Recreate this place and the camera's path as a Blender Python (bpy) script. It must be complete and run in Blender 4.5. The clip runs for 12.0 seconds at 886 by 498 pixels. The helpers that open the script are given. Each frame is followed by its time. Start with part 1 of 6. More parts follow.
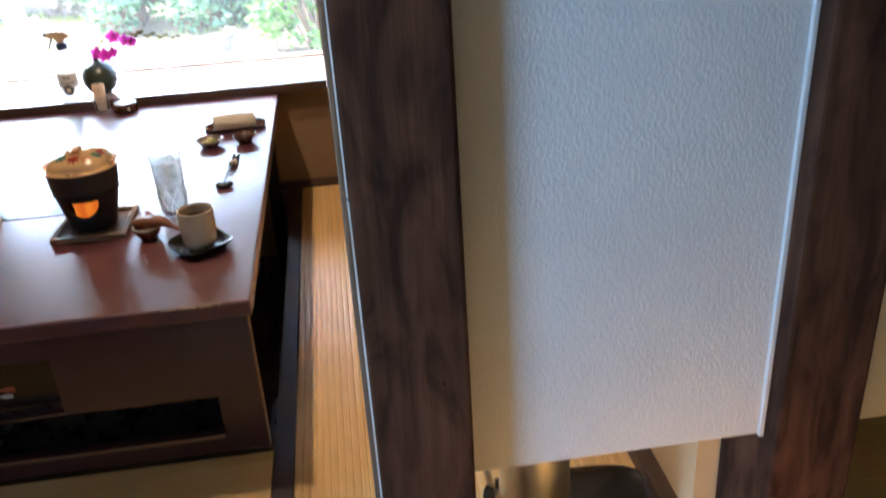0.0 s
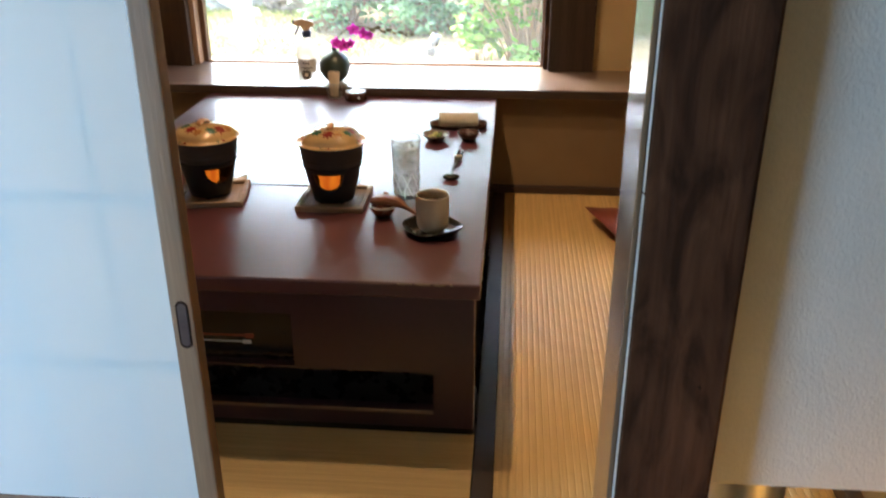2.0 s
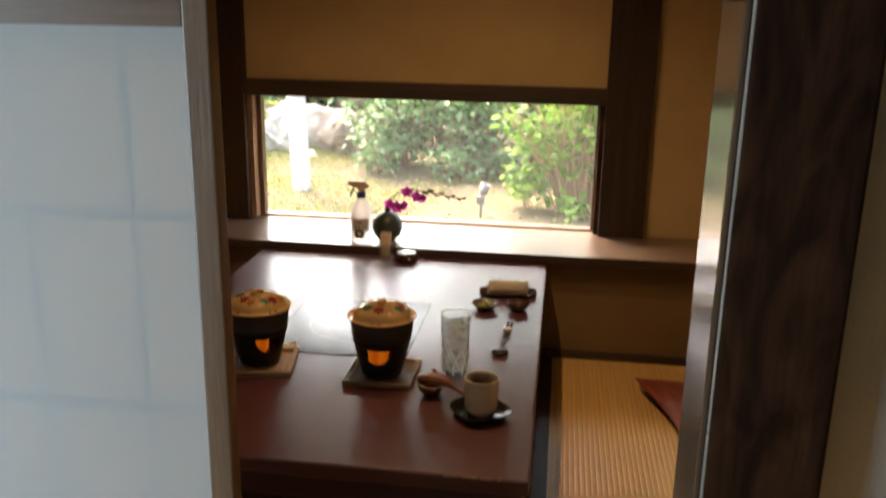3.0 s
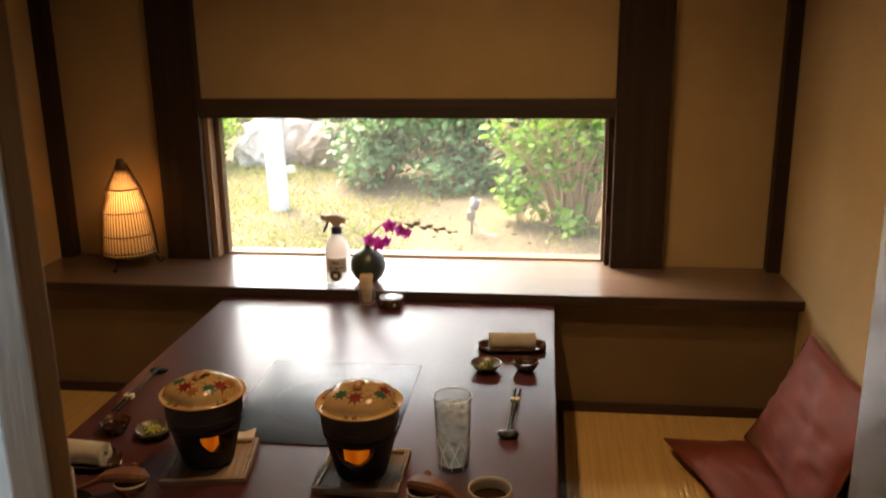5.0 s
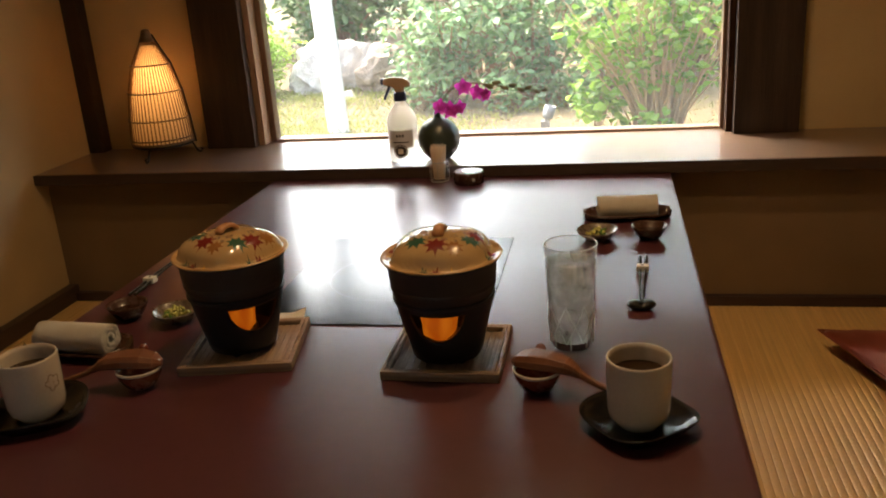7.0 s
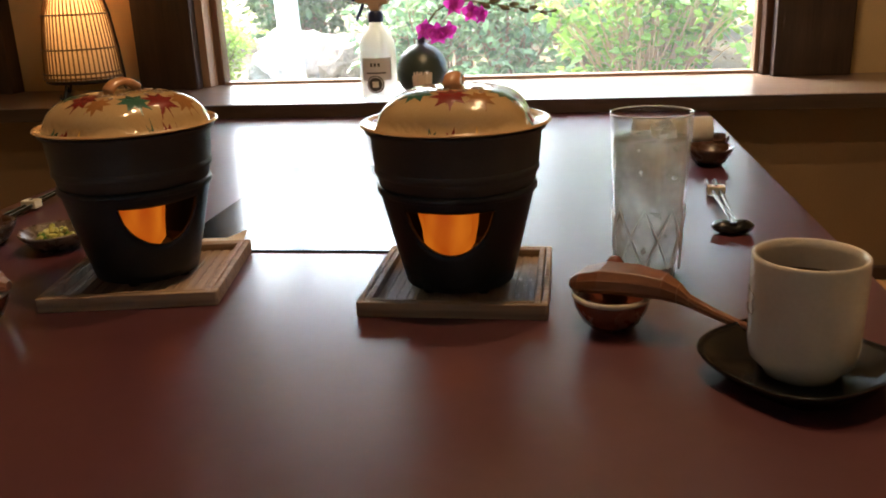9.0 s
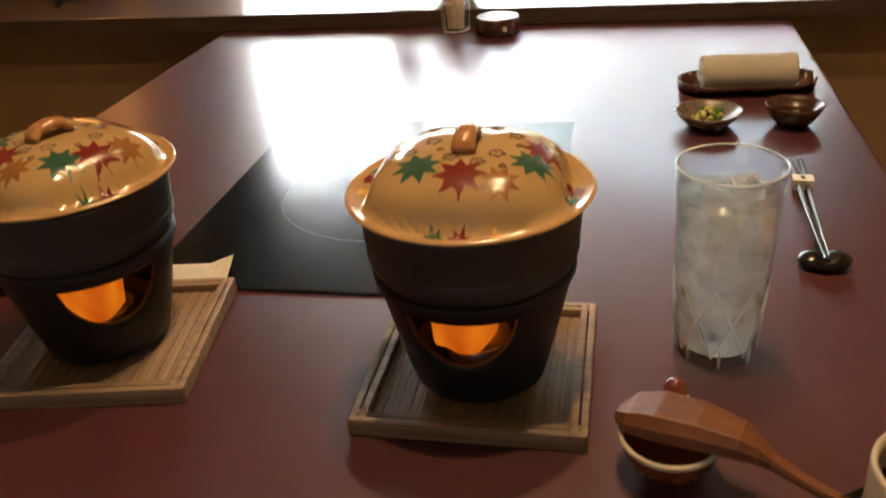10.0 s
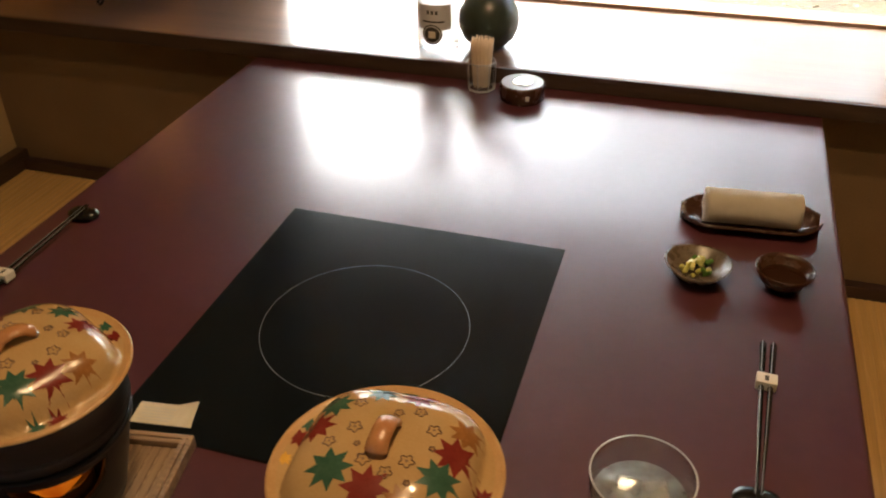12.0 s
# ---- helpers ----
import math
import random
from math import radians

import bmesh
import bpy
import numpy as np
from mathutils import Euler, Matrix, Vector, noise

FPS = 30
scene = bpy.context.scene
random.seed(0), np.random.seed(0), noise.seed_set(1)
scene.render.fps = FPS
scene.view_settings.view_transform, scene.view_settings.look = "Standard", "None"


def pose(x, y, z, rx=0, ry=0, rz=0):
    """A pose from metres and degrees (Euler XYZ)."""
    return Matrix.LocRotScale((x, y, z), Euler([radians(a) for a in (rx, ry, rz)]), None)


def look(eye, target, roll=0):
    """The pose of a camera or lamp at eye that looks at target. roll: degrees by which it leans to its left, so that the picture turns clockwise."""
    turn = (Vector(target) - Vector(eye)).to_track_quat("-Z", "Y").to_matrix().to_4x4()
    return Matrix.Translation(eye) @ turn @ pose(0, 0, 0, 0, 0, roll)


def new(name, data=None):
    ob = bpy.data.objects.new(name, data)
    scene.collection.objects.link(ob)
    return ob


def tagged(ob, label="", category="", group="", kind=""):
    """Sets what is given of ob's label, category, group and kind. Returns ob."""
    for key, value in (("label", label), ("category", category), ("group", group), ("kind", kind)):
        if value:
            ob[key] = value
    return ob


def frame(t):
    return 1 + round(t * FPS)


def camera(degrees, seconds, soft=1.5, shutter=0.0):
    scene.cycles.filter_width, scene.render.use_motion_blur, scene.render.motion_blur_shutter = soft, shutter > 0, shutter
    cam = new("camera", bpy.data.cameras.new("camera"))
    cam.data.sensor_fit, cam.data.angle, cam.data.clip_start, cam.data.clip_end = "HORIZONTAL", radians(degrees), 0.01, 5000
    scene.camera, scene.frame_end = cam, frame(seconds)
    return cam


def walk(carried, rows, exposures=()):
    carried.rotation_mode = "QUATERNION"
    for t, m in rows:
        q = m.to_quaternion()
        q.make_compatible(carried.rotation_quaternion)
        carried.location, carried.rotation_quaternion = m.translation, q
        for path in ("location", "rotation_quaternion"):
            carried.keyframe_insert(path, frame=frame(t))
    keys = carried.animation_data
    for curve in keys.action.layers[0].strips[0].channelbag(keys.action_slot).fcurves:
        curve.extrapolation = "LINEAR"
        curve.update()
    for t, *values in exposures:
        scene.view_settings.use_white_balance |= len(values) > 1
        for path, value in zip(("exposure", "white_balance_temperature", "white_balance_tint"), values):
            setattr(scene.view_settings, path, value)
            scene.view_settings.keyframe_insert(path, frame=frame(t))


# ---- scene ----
cam = camera(54.8, 12.0, soft=1.9, shutter=0.3)
PATH = [
    (0, (0.019, -0.143, 1.273), (0.215, 1.644, 0.398), -3.6),
    (0.5, (0.008, -0.166, 1.229), (0.225, 1.508, 0.156), -2.9),
    (0.8, (0.009, -0.183, 1.210), (0.224, 1.459, 0.089), -2.6),
    (1, (-0.012, -0.191, 1.215), (0.165, 1.461, 0.101), -2.4),
    (1.5, (-0.107, -0.174, 1.214), (-0.121, 1.570, 0.235), -1.8),
    (2, (-0.166, -0.206, 1.258), (-0.313, 1.611, 0.436), -0.1),
    (2.5, (-0.187, -0.188, 1.292), (-0.402, 1.681, 0.615), 1.1),
    (3, (-0.193, -0.151, 1.373), (-0.451, 1.758, 0.835), 1.0),
    (3.2, (-0.160, -0.131, 1.376), (-0.452, 1.796, 0.933), 0.8),
    (4.8, (-0.274, 0.272, 1.377), (-0.475, 2.203, 0.911), -0.8),
    (5, (-0.261, 0.340, 1.371), (-0.494, 2.255, 0.842), -0.7),
    (5.5, (-0.240, 0.494, 1.329), (-0.575, 2.353, 0.673), -0.6),
    (6, (-0.291, 0.587, 1.277), (-0.694, 2.408, 0.556), -0.7),
    (6.5, (-0.334, 0.661, 1.166), (-0.794, 2.466, 0.439), -3.0),
    (7, (-0.390, 0.755, 1.007), (-0.770, 2.613, 0.369), -4.0),
    (9, (-0.531, 1.136, 0.716), (-0.820, 3.022, 0.115), -2.3),
    (9.5, (-0.554, 1.263, 0.771), (-0.899, 3.077, 0.003), -2.4),
    (10, (-0.532, 1.392, 0.848), (-0.930, 3.106, -0.103), -4.6),
    (10.5, (-0.524, 1.442, 0.995), (-0.970, 3.078, -0.065), -7.1),
    (11, (-0.515, 1.461, 1.066), (-0.943, 3.103, 0.007), -7.2),
    (11.5, (-0.518, 1.495, 1.091), (-0.909, 3.146, 0.033), -3.9),
    (12, (-0.457, 1.542, 1.098), (-0.959, 3.126, -0.015), -0.9),
]
walk(cam, [(t, look(eye, target, roll)) for t, eye, target, roll in PATH],
     exposures=[(0, 4.5, 5150, 5), (0.5, 4.7, 6400, 9), (1.2, 4.7, 5900, 7), (1.5, 4.6, 5500, 4), (2.0, 4.18, 5850, 1), (2.5, 3.5, 6300, 5), (3.0, 3.27, 7400, 7), (5.0, 3.25, 7400, 6), (6.5, 3.25, 7150, 5), (9.0, 3.75, 6250, 4), (9.5, 3.85, 6250, 4), (10.0, 4.1, 6650, 3), (11.0, 3.80, 6650, 2), (12.0, 3.62, 6700, 3)])

# ---- world, sun, lamps ----
world = bpy.data.worlds.new("world")
scene.world = world
world.use_nodes = True
wn = world.node_tree.nodes
sky = wn.new("ShaderNodeTexSky")
sky.sky_type, sky.sun_disc, sky.dust_density = "NISHITA", False, 5.0
SUN = Vector((-0.50, 0.56, 1.0)).normalized()
sky.sun_elevation = math.asin(SUN.z)
sky.sun_rotation = math.atan2(SUN.x, SUN.y)
world.node_tree.links.new(sky.outputs[0], wn["Background"].inputs[0])
wn["Background"].inputs[1].default_value = 0.15
sun = new("sun", bpy.data.lights.new("sun", "SUN"))
sun.data.energy, sun.data.angle, sun.data.color = 0.62, radians(10), (1.0, 0.94, 0.84)
sun.matrix_world = look(SUN * 20, (0, 0, 0))


def area_lamp(name, m, sx, sy, power, color):
    ob = new(name, bpy.data.lights.new(name, "AREA"))
    ob.data.shape, ob.data.size, ob.data.size_y = "RECTANGLE", sx, sy
    ob.data.energy, ob.data.color = power, color
    ob.matrix_world = m
    return ob


area_lamp("corridor_window_daylight", look((-2.42, -0.32, 1.0), (-1.0, 0.85, 0.8)), 0.75, 1.35, 5.4, (0.44, 0.70, 1.0))
lamp_data = bpy.data.lights.new("downlight_bulb", "SPOT")
lamp_data.energy, lamp_data.color, lamp_data.spot_size, lamp_data.spot_blend, lamp_data.shadow_soft_size = 2.75, (1.0, 0.64, 0.34), radians(150), 0.9, 0.028
for lamp_y in (1.96, 2.38):
    new("downlight_bulb", lamp_data).matrix_world = look((-0.56, lamp_y, 2.05), (-0.56, lamp_y, 0))

# ---- materials ----
def base_mat(name, color, rough=0.5, metal=0.0, **more):
    m = bpy.data.materials.new(name)
    m.use_nodes = True
    b = m.node_tree.nodes["Principled BSDF"]
    b.inputs["Base Color"].default_value = (*color, 1)
    b.inputs["Roughness"].default_value = rough
    b.inputs["Metallic"].default_value = metal
    for k, v in more.items():
        b.inputs[k.replace("_", " ")].default_value = v
    return m


def nodes(m):
    return m.node_tree.nodes, m.node_tree.links, m.node_tree.nodes["Principled BSDF"]


def grainy(name, c1, c2, rough=0.6, scale=(8, 8, 8), fine=120, bump=0.15, dist=0.002, metal=0.0, rvar=0.15, coat=0.0, coat_rough=0.08, per_object=0.0, **more):
    """Two scales of variation: broad stain between c1 and c2, fine grain with relief."""
    m = base_mat(name, c1, rough, metal, **more)
    n, l, b = nodes(m)
    tc = n.new("ShaderNodeTexCoord")
    mp = n.new("ShaderNodeMapping")
    mp.inputs["Scale"].default_value = scale
    l.new(tc.outputs["Object"], mp.inputs["Vector"])
    n1 = n.new("ShaderNodeTexNoise")
    n1.inputs["Scale"].default_value, n1.inputs["Detail"].default_value = 1.0, 5.0
    l.new(mp.outputs[0], n1.inputs["Vector"])
    n2 = n.new("ShaderNodeTexNoise")
    n2.inputs["Scale"].default_value, n2.inputs["Detail"].default_value = fine / max(scale), 3.0
    l.new(mp.outputs[0], n2.inputs["Vector"])
    add = n.new("ShaderNodeMath")
    add.operation = "MULTIPLY_ADD"
    add.inputs[1].default_value, add.inputs[2].default_value = 0.45, 0.0
    l.new(n2.outputs[0], add.inputs[0])
    add2 = n.new("ShaderNodeMath")
    add2.operation = "MULTIPLY_ADD"
    add2.inputs[1].default_value = 0.9
    l.new(n1.outputs[0], add2.inputs[0])
    l.new(add.outputs[0], add2.inputs[2])
    ramp = n.new("ShaderNodeValToRGB")
    ramp.color_ramp.elements[0].position, ramp.color_ramp.elements[1].position = 0.38, 0.95
    ramp.color_ramp.elements[0].color, ramp.color_ramp.elements[1].color = (*c1, 1), (*c2, 1)
    l.new(add2.outputs[0], ramp.inputs[0])
    out = ramp.outputs[0]
    if per_object:
        oi = n.new("ShaderNodeObjectInfo")
        hsv = n.new("ShaderNodeHueSaturation")
        mr = n.new("ShaderNodeMapRange")
        mr.inputs["To Min"].default_value, mr.inputs["To Max"].default_value = 1 - per_object, 1 + per_object
        l.new(oi.outputs["Random"], mr.inputs["Value"])
        l.new(mr.outputs[0], hsv.inputs["Value"])
        l.new(out, hsv.inputs["Color"])
        out = hsv.outputs[0]
    l.new(out, b.inputs["Base Color"])
    rr = n.new("ShaderNodeMapRange")
    rr.inputs["To Min"].default_value, rr.inputs["To Max"].default_value = max(rough - rvar, 0.02), min(rough + rvar, 1)
    l.new(n1.outputs[0], rr.inputs["Value"])
    l.new(rr.outputs[0], b.inputs["Roughness"])
    if bump:
        bp = n.new("ShaderNodeBump")
        bp.inputs["Strength"].default_value, bp.inputs["Distance"].default_value = bump, dist
        l.new(n2.outputs[0], bp.inputs["Height"])
        l.new(bp.outputs[0], b.inputs["Normal"])
    if coat:
        b.inputs["Coat Weight"].default_value, b.inputs["Coat Roughness"].default_value = coat, coat_rough
    return m


def leaf_mat(name, c1, c2, trans=0.35, rough=0.45):
    m = base_mat(name, c1, rough)
    n, l, b = nodes(m)
    g = n.new("ShaderNodeNewGeometry")
    ramp = n.new("ShaderNodeValToRGB")
    ramp.color_ramp.elements[0].color, ramp.color_ramp.elements[1].color = (*c1, 1), (*c2, 1)
    l.new(g.outputs["Random Per Island"], ramp.inputs[0])
    l.new(ramp.outputs[0], b.inputs["Base Color"])
    t = n.new("ShaderNodeBsdfTranslucent")
    l.new(ramp.outputs[0], t.inputs["Color"])
    mix = n.new("ShaderNodeMixShader")
    mix.inputs[0].default_value = trans
    l.new(b.outputs[0], mix.inputs[1])
    l.new(t.outputs[0], mix.inputs[2])
    l.new(mix.outputs[0], n["Material Output"].inputs[0])
    return m


def glow_mat(name, color, strength, base=(0.8, 0.7, 0.5)):
    return base_mat(name, base, 0.6, Emission_Color=(*color, 1), Emission_Strength=strength)


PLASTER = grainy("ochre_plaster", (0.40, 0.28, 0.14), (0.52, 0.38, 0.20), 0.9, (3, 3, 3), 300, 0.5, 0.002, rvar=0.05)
# darker copy of PLASTER: the shade under the shelf is put in its colour
PLASTER_DARK = grainy("shaded_ochre_plaster", (0.155, 0.100, 0.056), (0.23, 0.155, 0.087), 0.9, (3, 3, 3), 300, 0.5, 0.002, rvar=0.05)
WHITE_PLASTER = grainy("white_plaster", (0.36, 0.355, 0.34), (0.46, 0.45, 0.43), 0.85, (5, 5, 3), 220, 0.36, 0.003, rvar=0.08)
POST_WOOD = grainy("dark_stained_post", (0.0115, 0.0052, 0.0033), (0.068, 0.0305, 0.0160), 0.8, (13, 13, 0.8), 85, 0.45, 0.003, Specular_IOR_Level=0.08)


def mottle(m, scale, low, high, floor):
    """Uneven dark stain and soft knots, patches a hand's breadth across, over a wood."""
    n, l, b = nodes(m)
    wood = b.inputs["Base Color"].links[0].from_socket
    tc, mp, no, mr, mix = (n.new(k) for k in ("ShaderNodeTexCoord", "ShaderNodeMapping", "ShaderNodeTexNoise", "ShaderNodeMapRange", "ShaderNodeMix"))
    mp.inputs["Scale"].default_value = scale
    no.inputs["Scale"].default_value, no.inputs["Detail"].default_value, no.inputs["Distortion"].default_value = 1.0, 4.0, 1.2
    mr.inputs["From Min"].default_value, mr.inputs["From Max"].default_value = low, high
    mr.inputs["To Min"].default_value, mr.inputs["To Max"].default_value = floor, 1.25
    mix.data_type, mix.blend_type = "RGBA", "MULTIPLY"
    mix.inputs[0].default_value = 1.0
    l.new(tc.outputs["Object"], mp.inputs["Vector"])
    l.new(mp.outputs[0], no.inputs["Vector"])
    l.new(no.outputs[0], mr.inputs["Value"])
    l.new(wood, mix.inputs[6])
    l.new(mr.outputs[0], mix.inputs[7])
    l.new(mix.outputs[2], b.inputs["Base Color"])


mottle(POST_WOOD, (18, 18, 6), 0.36, 0.62, 0.48)
WINDOW_POST = grainy("dark_window_post", (0.012, 0.007, 0.005), (0.055, 0.030, 0.019), 0.6, (30, 30, 1.6), 260, 0.5, 0.002, Specular_IOR_Level=0.3)
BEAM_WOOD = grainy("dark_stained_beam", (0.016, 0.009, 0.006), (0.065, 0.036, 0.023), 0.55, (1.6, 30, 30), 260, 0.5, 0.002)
SIDE_WOOD = grainy("dark_stained_side_beam", (0.030, 0.018, 0.013), (0.09, 0.055, 0.038), 0.45, (30, 1.6, 30), 260, 0.5, 0.002)
DOOR_WOOD = grainy("brown_door_wood", (0.10, 0.050, 0.027), (0.21, 0.122, 0.068), 0.42, (35, 35, 2.0), 240, 0.4, 0.001)
DOOR_WOOD_X = grainy("brown_door_rail_wood", (0.10, 0.048, 0.026), (0.19, 0.105, 0.06), 0.42, (2.0, 35, 35), 240, 0.4, 0.001)
SHELF_WOOD = grainy("polished_shelf_wood", (0.105, 0.060, 0.040), (0.21, 0.130, 0.088), 0.32, (1.5, 24, 24), 200, 0.10, 0.001, rvar=0.08, coat=0.75, coat_rough=0.2)
PICK_WOOD = grainy("pale_toothpick_wood", (0.62, 0.48, 0.33), (0.82, 0.70, 0.54), 0.6, (60, 60, 8), 300, 0.1)
JAMB_WOOD = grainy("pale_jamb_wood", (0.22, 0.13, 0.075), (0.34, 0.21, 0.13), 0.5, (40, 40, 2), 240, 0.3, 0.001)
JAMB_GLOSS = grainy("varnished_brown_jamb", (0.085, 0.050, 0.030), (0.16, 0.10, 0.062), 0.22, (40, 40, 2.2), 240, 0.1, 0.0005, rvar=0.06, coat=0.6, coat_rough=0.10)
LACQUER = grainy("dark_red_lacquer", (0.060, 0.0150, 0.0205), (0.088, 0.025, 0.033), 0.42, (3, 3, 3), 60, 0.0, 0.001, rvar=0.05, coat=0.6, coat_rough=0.21)
# front panel's darker stain, with its shade and cool corridor light in the colour
LACQUER_DARK = grainy("darker_shaded_red_lacquer", (0.024, 0.0075, 0.0160), (0.038, 0.0125, 0.0250), 0.36, (3, 3, 3), 60, 0.0, 0.001, rvar=0.05, coat=0.4, coat_rough=0.2)
LACQUER_WORN = grainy("worn_lacquer_edge", (0.30, 0.20, 0.12), (0.06, 0.014, 0.012), 0.5, (60, 60, 60), 300, 0.4, 0.001)
BLACK_WOOD = grainy("black_pit_wood", (0.012, 0.011, 0.012), (0.028, 0.025, 0.026), 0.28, (20, 2, 20), 200, 0.2, 0.001)
BLACK_LACQUER = grainy("black_lacquer", (0.006, 0.006, 0.006), (0.014, 0.012, 0.012), 0.24, (30, 30, 30), 300, 0.05, 0.0005, rvar=0.08, coat=0.15, Specular_IOR_Level=0.35)
TATAMI = grainy("tatami_rush", (0.50, 0.310, 0.115), (0.72, 0.485, 0.205), 0.34, (90, 2.0, 90), 420, 0.3, 0.001, rvar=0.08)
TATAMI_X = grainy("tatami_rush_cross", (0.45, 0.30, 0.115), (0.67, 0.48, 0.22), 0.55, (2.0, 130, 90), 520, 0.5, 0.001)
KNOT = grainy("dark_knot_wood", (0.006, 0.003, 0.002), (0.026, 0.011, 0.006), 0.85, (60, 60, 60), 300, 0.5, 0.001, Specular_IOR_Level=0.1)
EDGE_WORN = grainy("pale_worn_edge", (0.30, 0.26, 0.22), (0.55, 0.50, 0.44), 0.7, (60, 60, 8), 300, 0.4, 0.001)
TRIM = grainy("dark_trim", (0.022, 0.012, 0.012), (0.055, 0.030, 0.026), 0.45, (2, 2, 30), 240, 0.3, 0.001)
THRESHOLD = grainy("worn_threshold_wood", (0.060, 0.037, 0.026), (0.21, 0.132, 0.088), 0.55, (1.8, 45, 45), 240, 0.6, 0.002)
CEILING = grainy("ceiling_boards", (0.26, 0.18, 0.105), (0.38, 0.275, 0.17), 0.6, (2, 20, 20), 200, 0.3, 0.001)
CORRIDOR = grainy("corridor_boards", (0.05, 0.03, 0.02), (0.13, 0.08, 0.05), 0.4, (2, 22, 22), 200, 0.3, 0.001, per_object=0.2)
PAPER = base_mat("shoji_paper", (0.68, 0.69, 0.69), 0.8)
GLASS = bpy.data.materials.new("clear_glass")
GLASS.use_nodes = True
gn, gk = GLASS.node_tree.nodes, GLASS.node_tree.links
gn.remove(gn["Principled BSDF"])
gt, gg, gf, gm = gn.new("ShaderNodeBsdfTransparent"), gn.new("ShaderNodeBsdfGlossy"), gn.new("ShaderNodeLayerWeight"), gn.new("ShaderNodeMixShader")
gt.inputs[0].default_value, gg.inputs["Roughness"].default_value, gf.inputs[0].default_value = (0.97, 0.98, 0.975, 1), 0.04, 0.5
gp, ga = gn.new("ShaderNodeMath"), gn.new("ShaderNodeMath")
gp.operation, gp.inputs[1].default_value = "POWER", 3.0
ga.operation, ga.inputs[1].default_value, ga.inputs[2].default_value = "MULTIPLY_ADD", 0.85, 0.07
gk.new(gf.outputs["Facing"], gp.inputs[0])
gk.new(gp.outputs[0], ga.inputs[0])
gk.new(ga.outputs[0], gm.inputs[0])
gk.new(gt.outputs[0], gm.inputs[1])
gk.new(gg.outputs[0], gm.inputs[2])
gk.new(gm.outputs[0], gn["Material Output"].inputs[0])
# clear pane with a faint white veil mixed in
PANE = base_mat("hazy_window_glass", (1, 1, 1), 0.0, Transmission_Weight=1.0, IOR=1.05)
pn, pk_, pb_ = nodes(PANE)
pt_, pm_ = pn.new("ShaderNodeBsdfTranslucent"), pn.new("ShaderNodeMixShader")
pt_.inputs[0].default_value = (0.9, 0.9, 0.88, 1)
pm_.inputs[0].default_value = 0.014
pk_.new(pb_.outputs[0], pm_.inputs[1])
pk_.new(pt_.outputs[0], pm_.inputs[2])
pk_.new(pm_.outputs[0], pn["Material Output"].inputs[0])


def cloudy(name, haze, gloss):
    """Clear stuff with a little scattering haze and a glossy skin."""
    m = bpy.data.materials.new(name)
    m.use_nodes = True
    n, l = m.node_tree.nodes, m.node_tree.links
    n.remove(n["Principled BSDF"])
    tr, tl, gs = n.new("ShaderNodeBsdfTransparent"), n.new("ShaderNodeBsdfTranslucent"), n.new("ShaderNodeBsdfGlossy")
    tr.inputs[0].default_value, tl.inputs[0].default_value = (0.96, 0.97, 0.97, 1), (0.92, 0.93, 0.93, 1)
    gs.inputs["Roughness"].default_value = 0.12
    tc, no, mr = n.new("ShaderNodeTexCoord"), n.new("ShaderNodeTexNoise"), n.new("ShaderNodeMapRange")
    no.inputs["Scale"].default_value = 70.0
    mr.inputs["To Min"].default_value, mr.inputs["To Max"].default_value = haze * 0.4, haze * 1.6
    l.new(tc.outputs["Object"], no.inputs["Vector"])
    l.new(no.outputs[0], mr.inputs["Value"])
    a, b = n.new("ShaderNodeMixShader"), n.new("ShaderNodeMixShader")
    l.new(mr.outputs[0], a.inputs[0])
    l.new(tr.outputs[0], a.inputs[1])
    l.new(tl.outputs[0], a.inputs[2])
    b.inputs[0].default_value = gloss
    l.new(a.outputs[0], b.inputs[1])
    l.new(gs.outputs[0], b.inputs[2])
    l.new(b.outputs[0], n["Material Output"].inputs[0])
    return m


WATER = cloudy("cloudy_water", 0.34, 0.05)
CUT_GLASS = base_mat("cut_glass_edge", (0.95, 0.96, 0.96), 0.12, Transmission_Weight=0.45, IOR=1.4)
ICE = cloudy("ice", 0.30, 0.12)
IH_GLASS = grainy("black_ceramic_glass", (0.004, 0.006, 0.008), (0.010, 0.013, 0.016), 0.18, (8, 8, 8), 900, 0.06, 0.0003, rvar=0.03, Specular_IOR_Level=0.36)
IRON = grainy("black_cast_iron", (0.008, 0.010, 0.013), (0.022, 0.025, 0.031), 0.42, (20, 20, 20), 400, 0.25, 0.001, metal=0.3)
IRON_IN = grainy("scorched_iron", (0.045, 0.036, 0.030), (0.11, 0.09, 0.075), 0.6, (40, 40, 40), 400, 0.25, 0.001)
POT_BROWN = grainy("dark_brown_stoneware", (0.025, 0.022, 0.0215), (0.054, 0.047, 0.044), 0.5, (20, 20, 20), 500, 0.2, 0.0006)
GLAZE = grainy("cream_glaze", (0.40, 0.250, 0.112), (0.515, 0.355, 0.185), 0.14, (16, 16, 16), 500, 0.03, 0.0004, rvar=0.05, coat=0.5)
GLAZE_BROWN = grainy("tan_brown_glaze", (0.34, 0.150, 0.062), (0.48, 0.24, 0.11), 0.2, (60, 60, 60), 500, 0.05, 0.0004, coat=0.4)
GLAZE_TAN = grainy("tan_brim_glaze", (0.41, 0.235, 0.105), (0.54, 0.345, 0.172), 0.18, (60, 60, 60), 500, 0.05, 0.0004, coat=0.4)
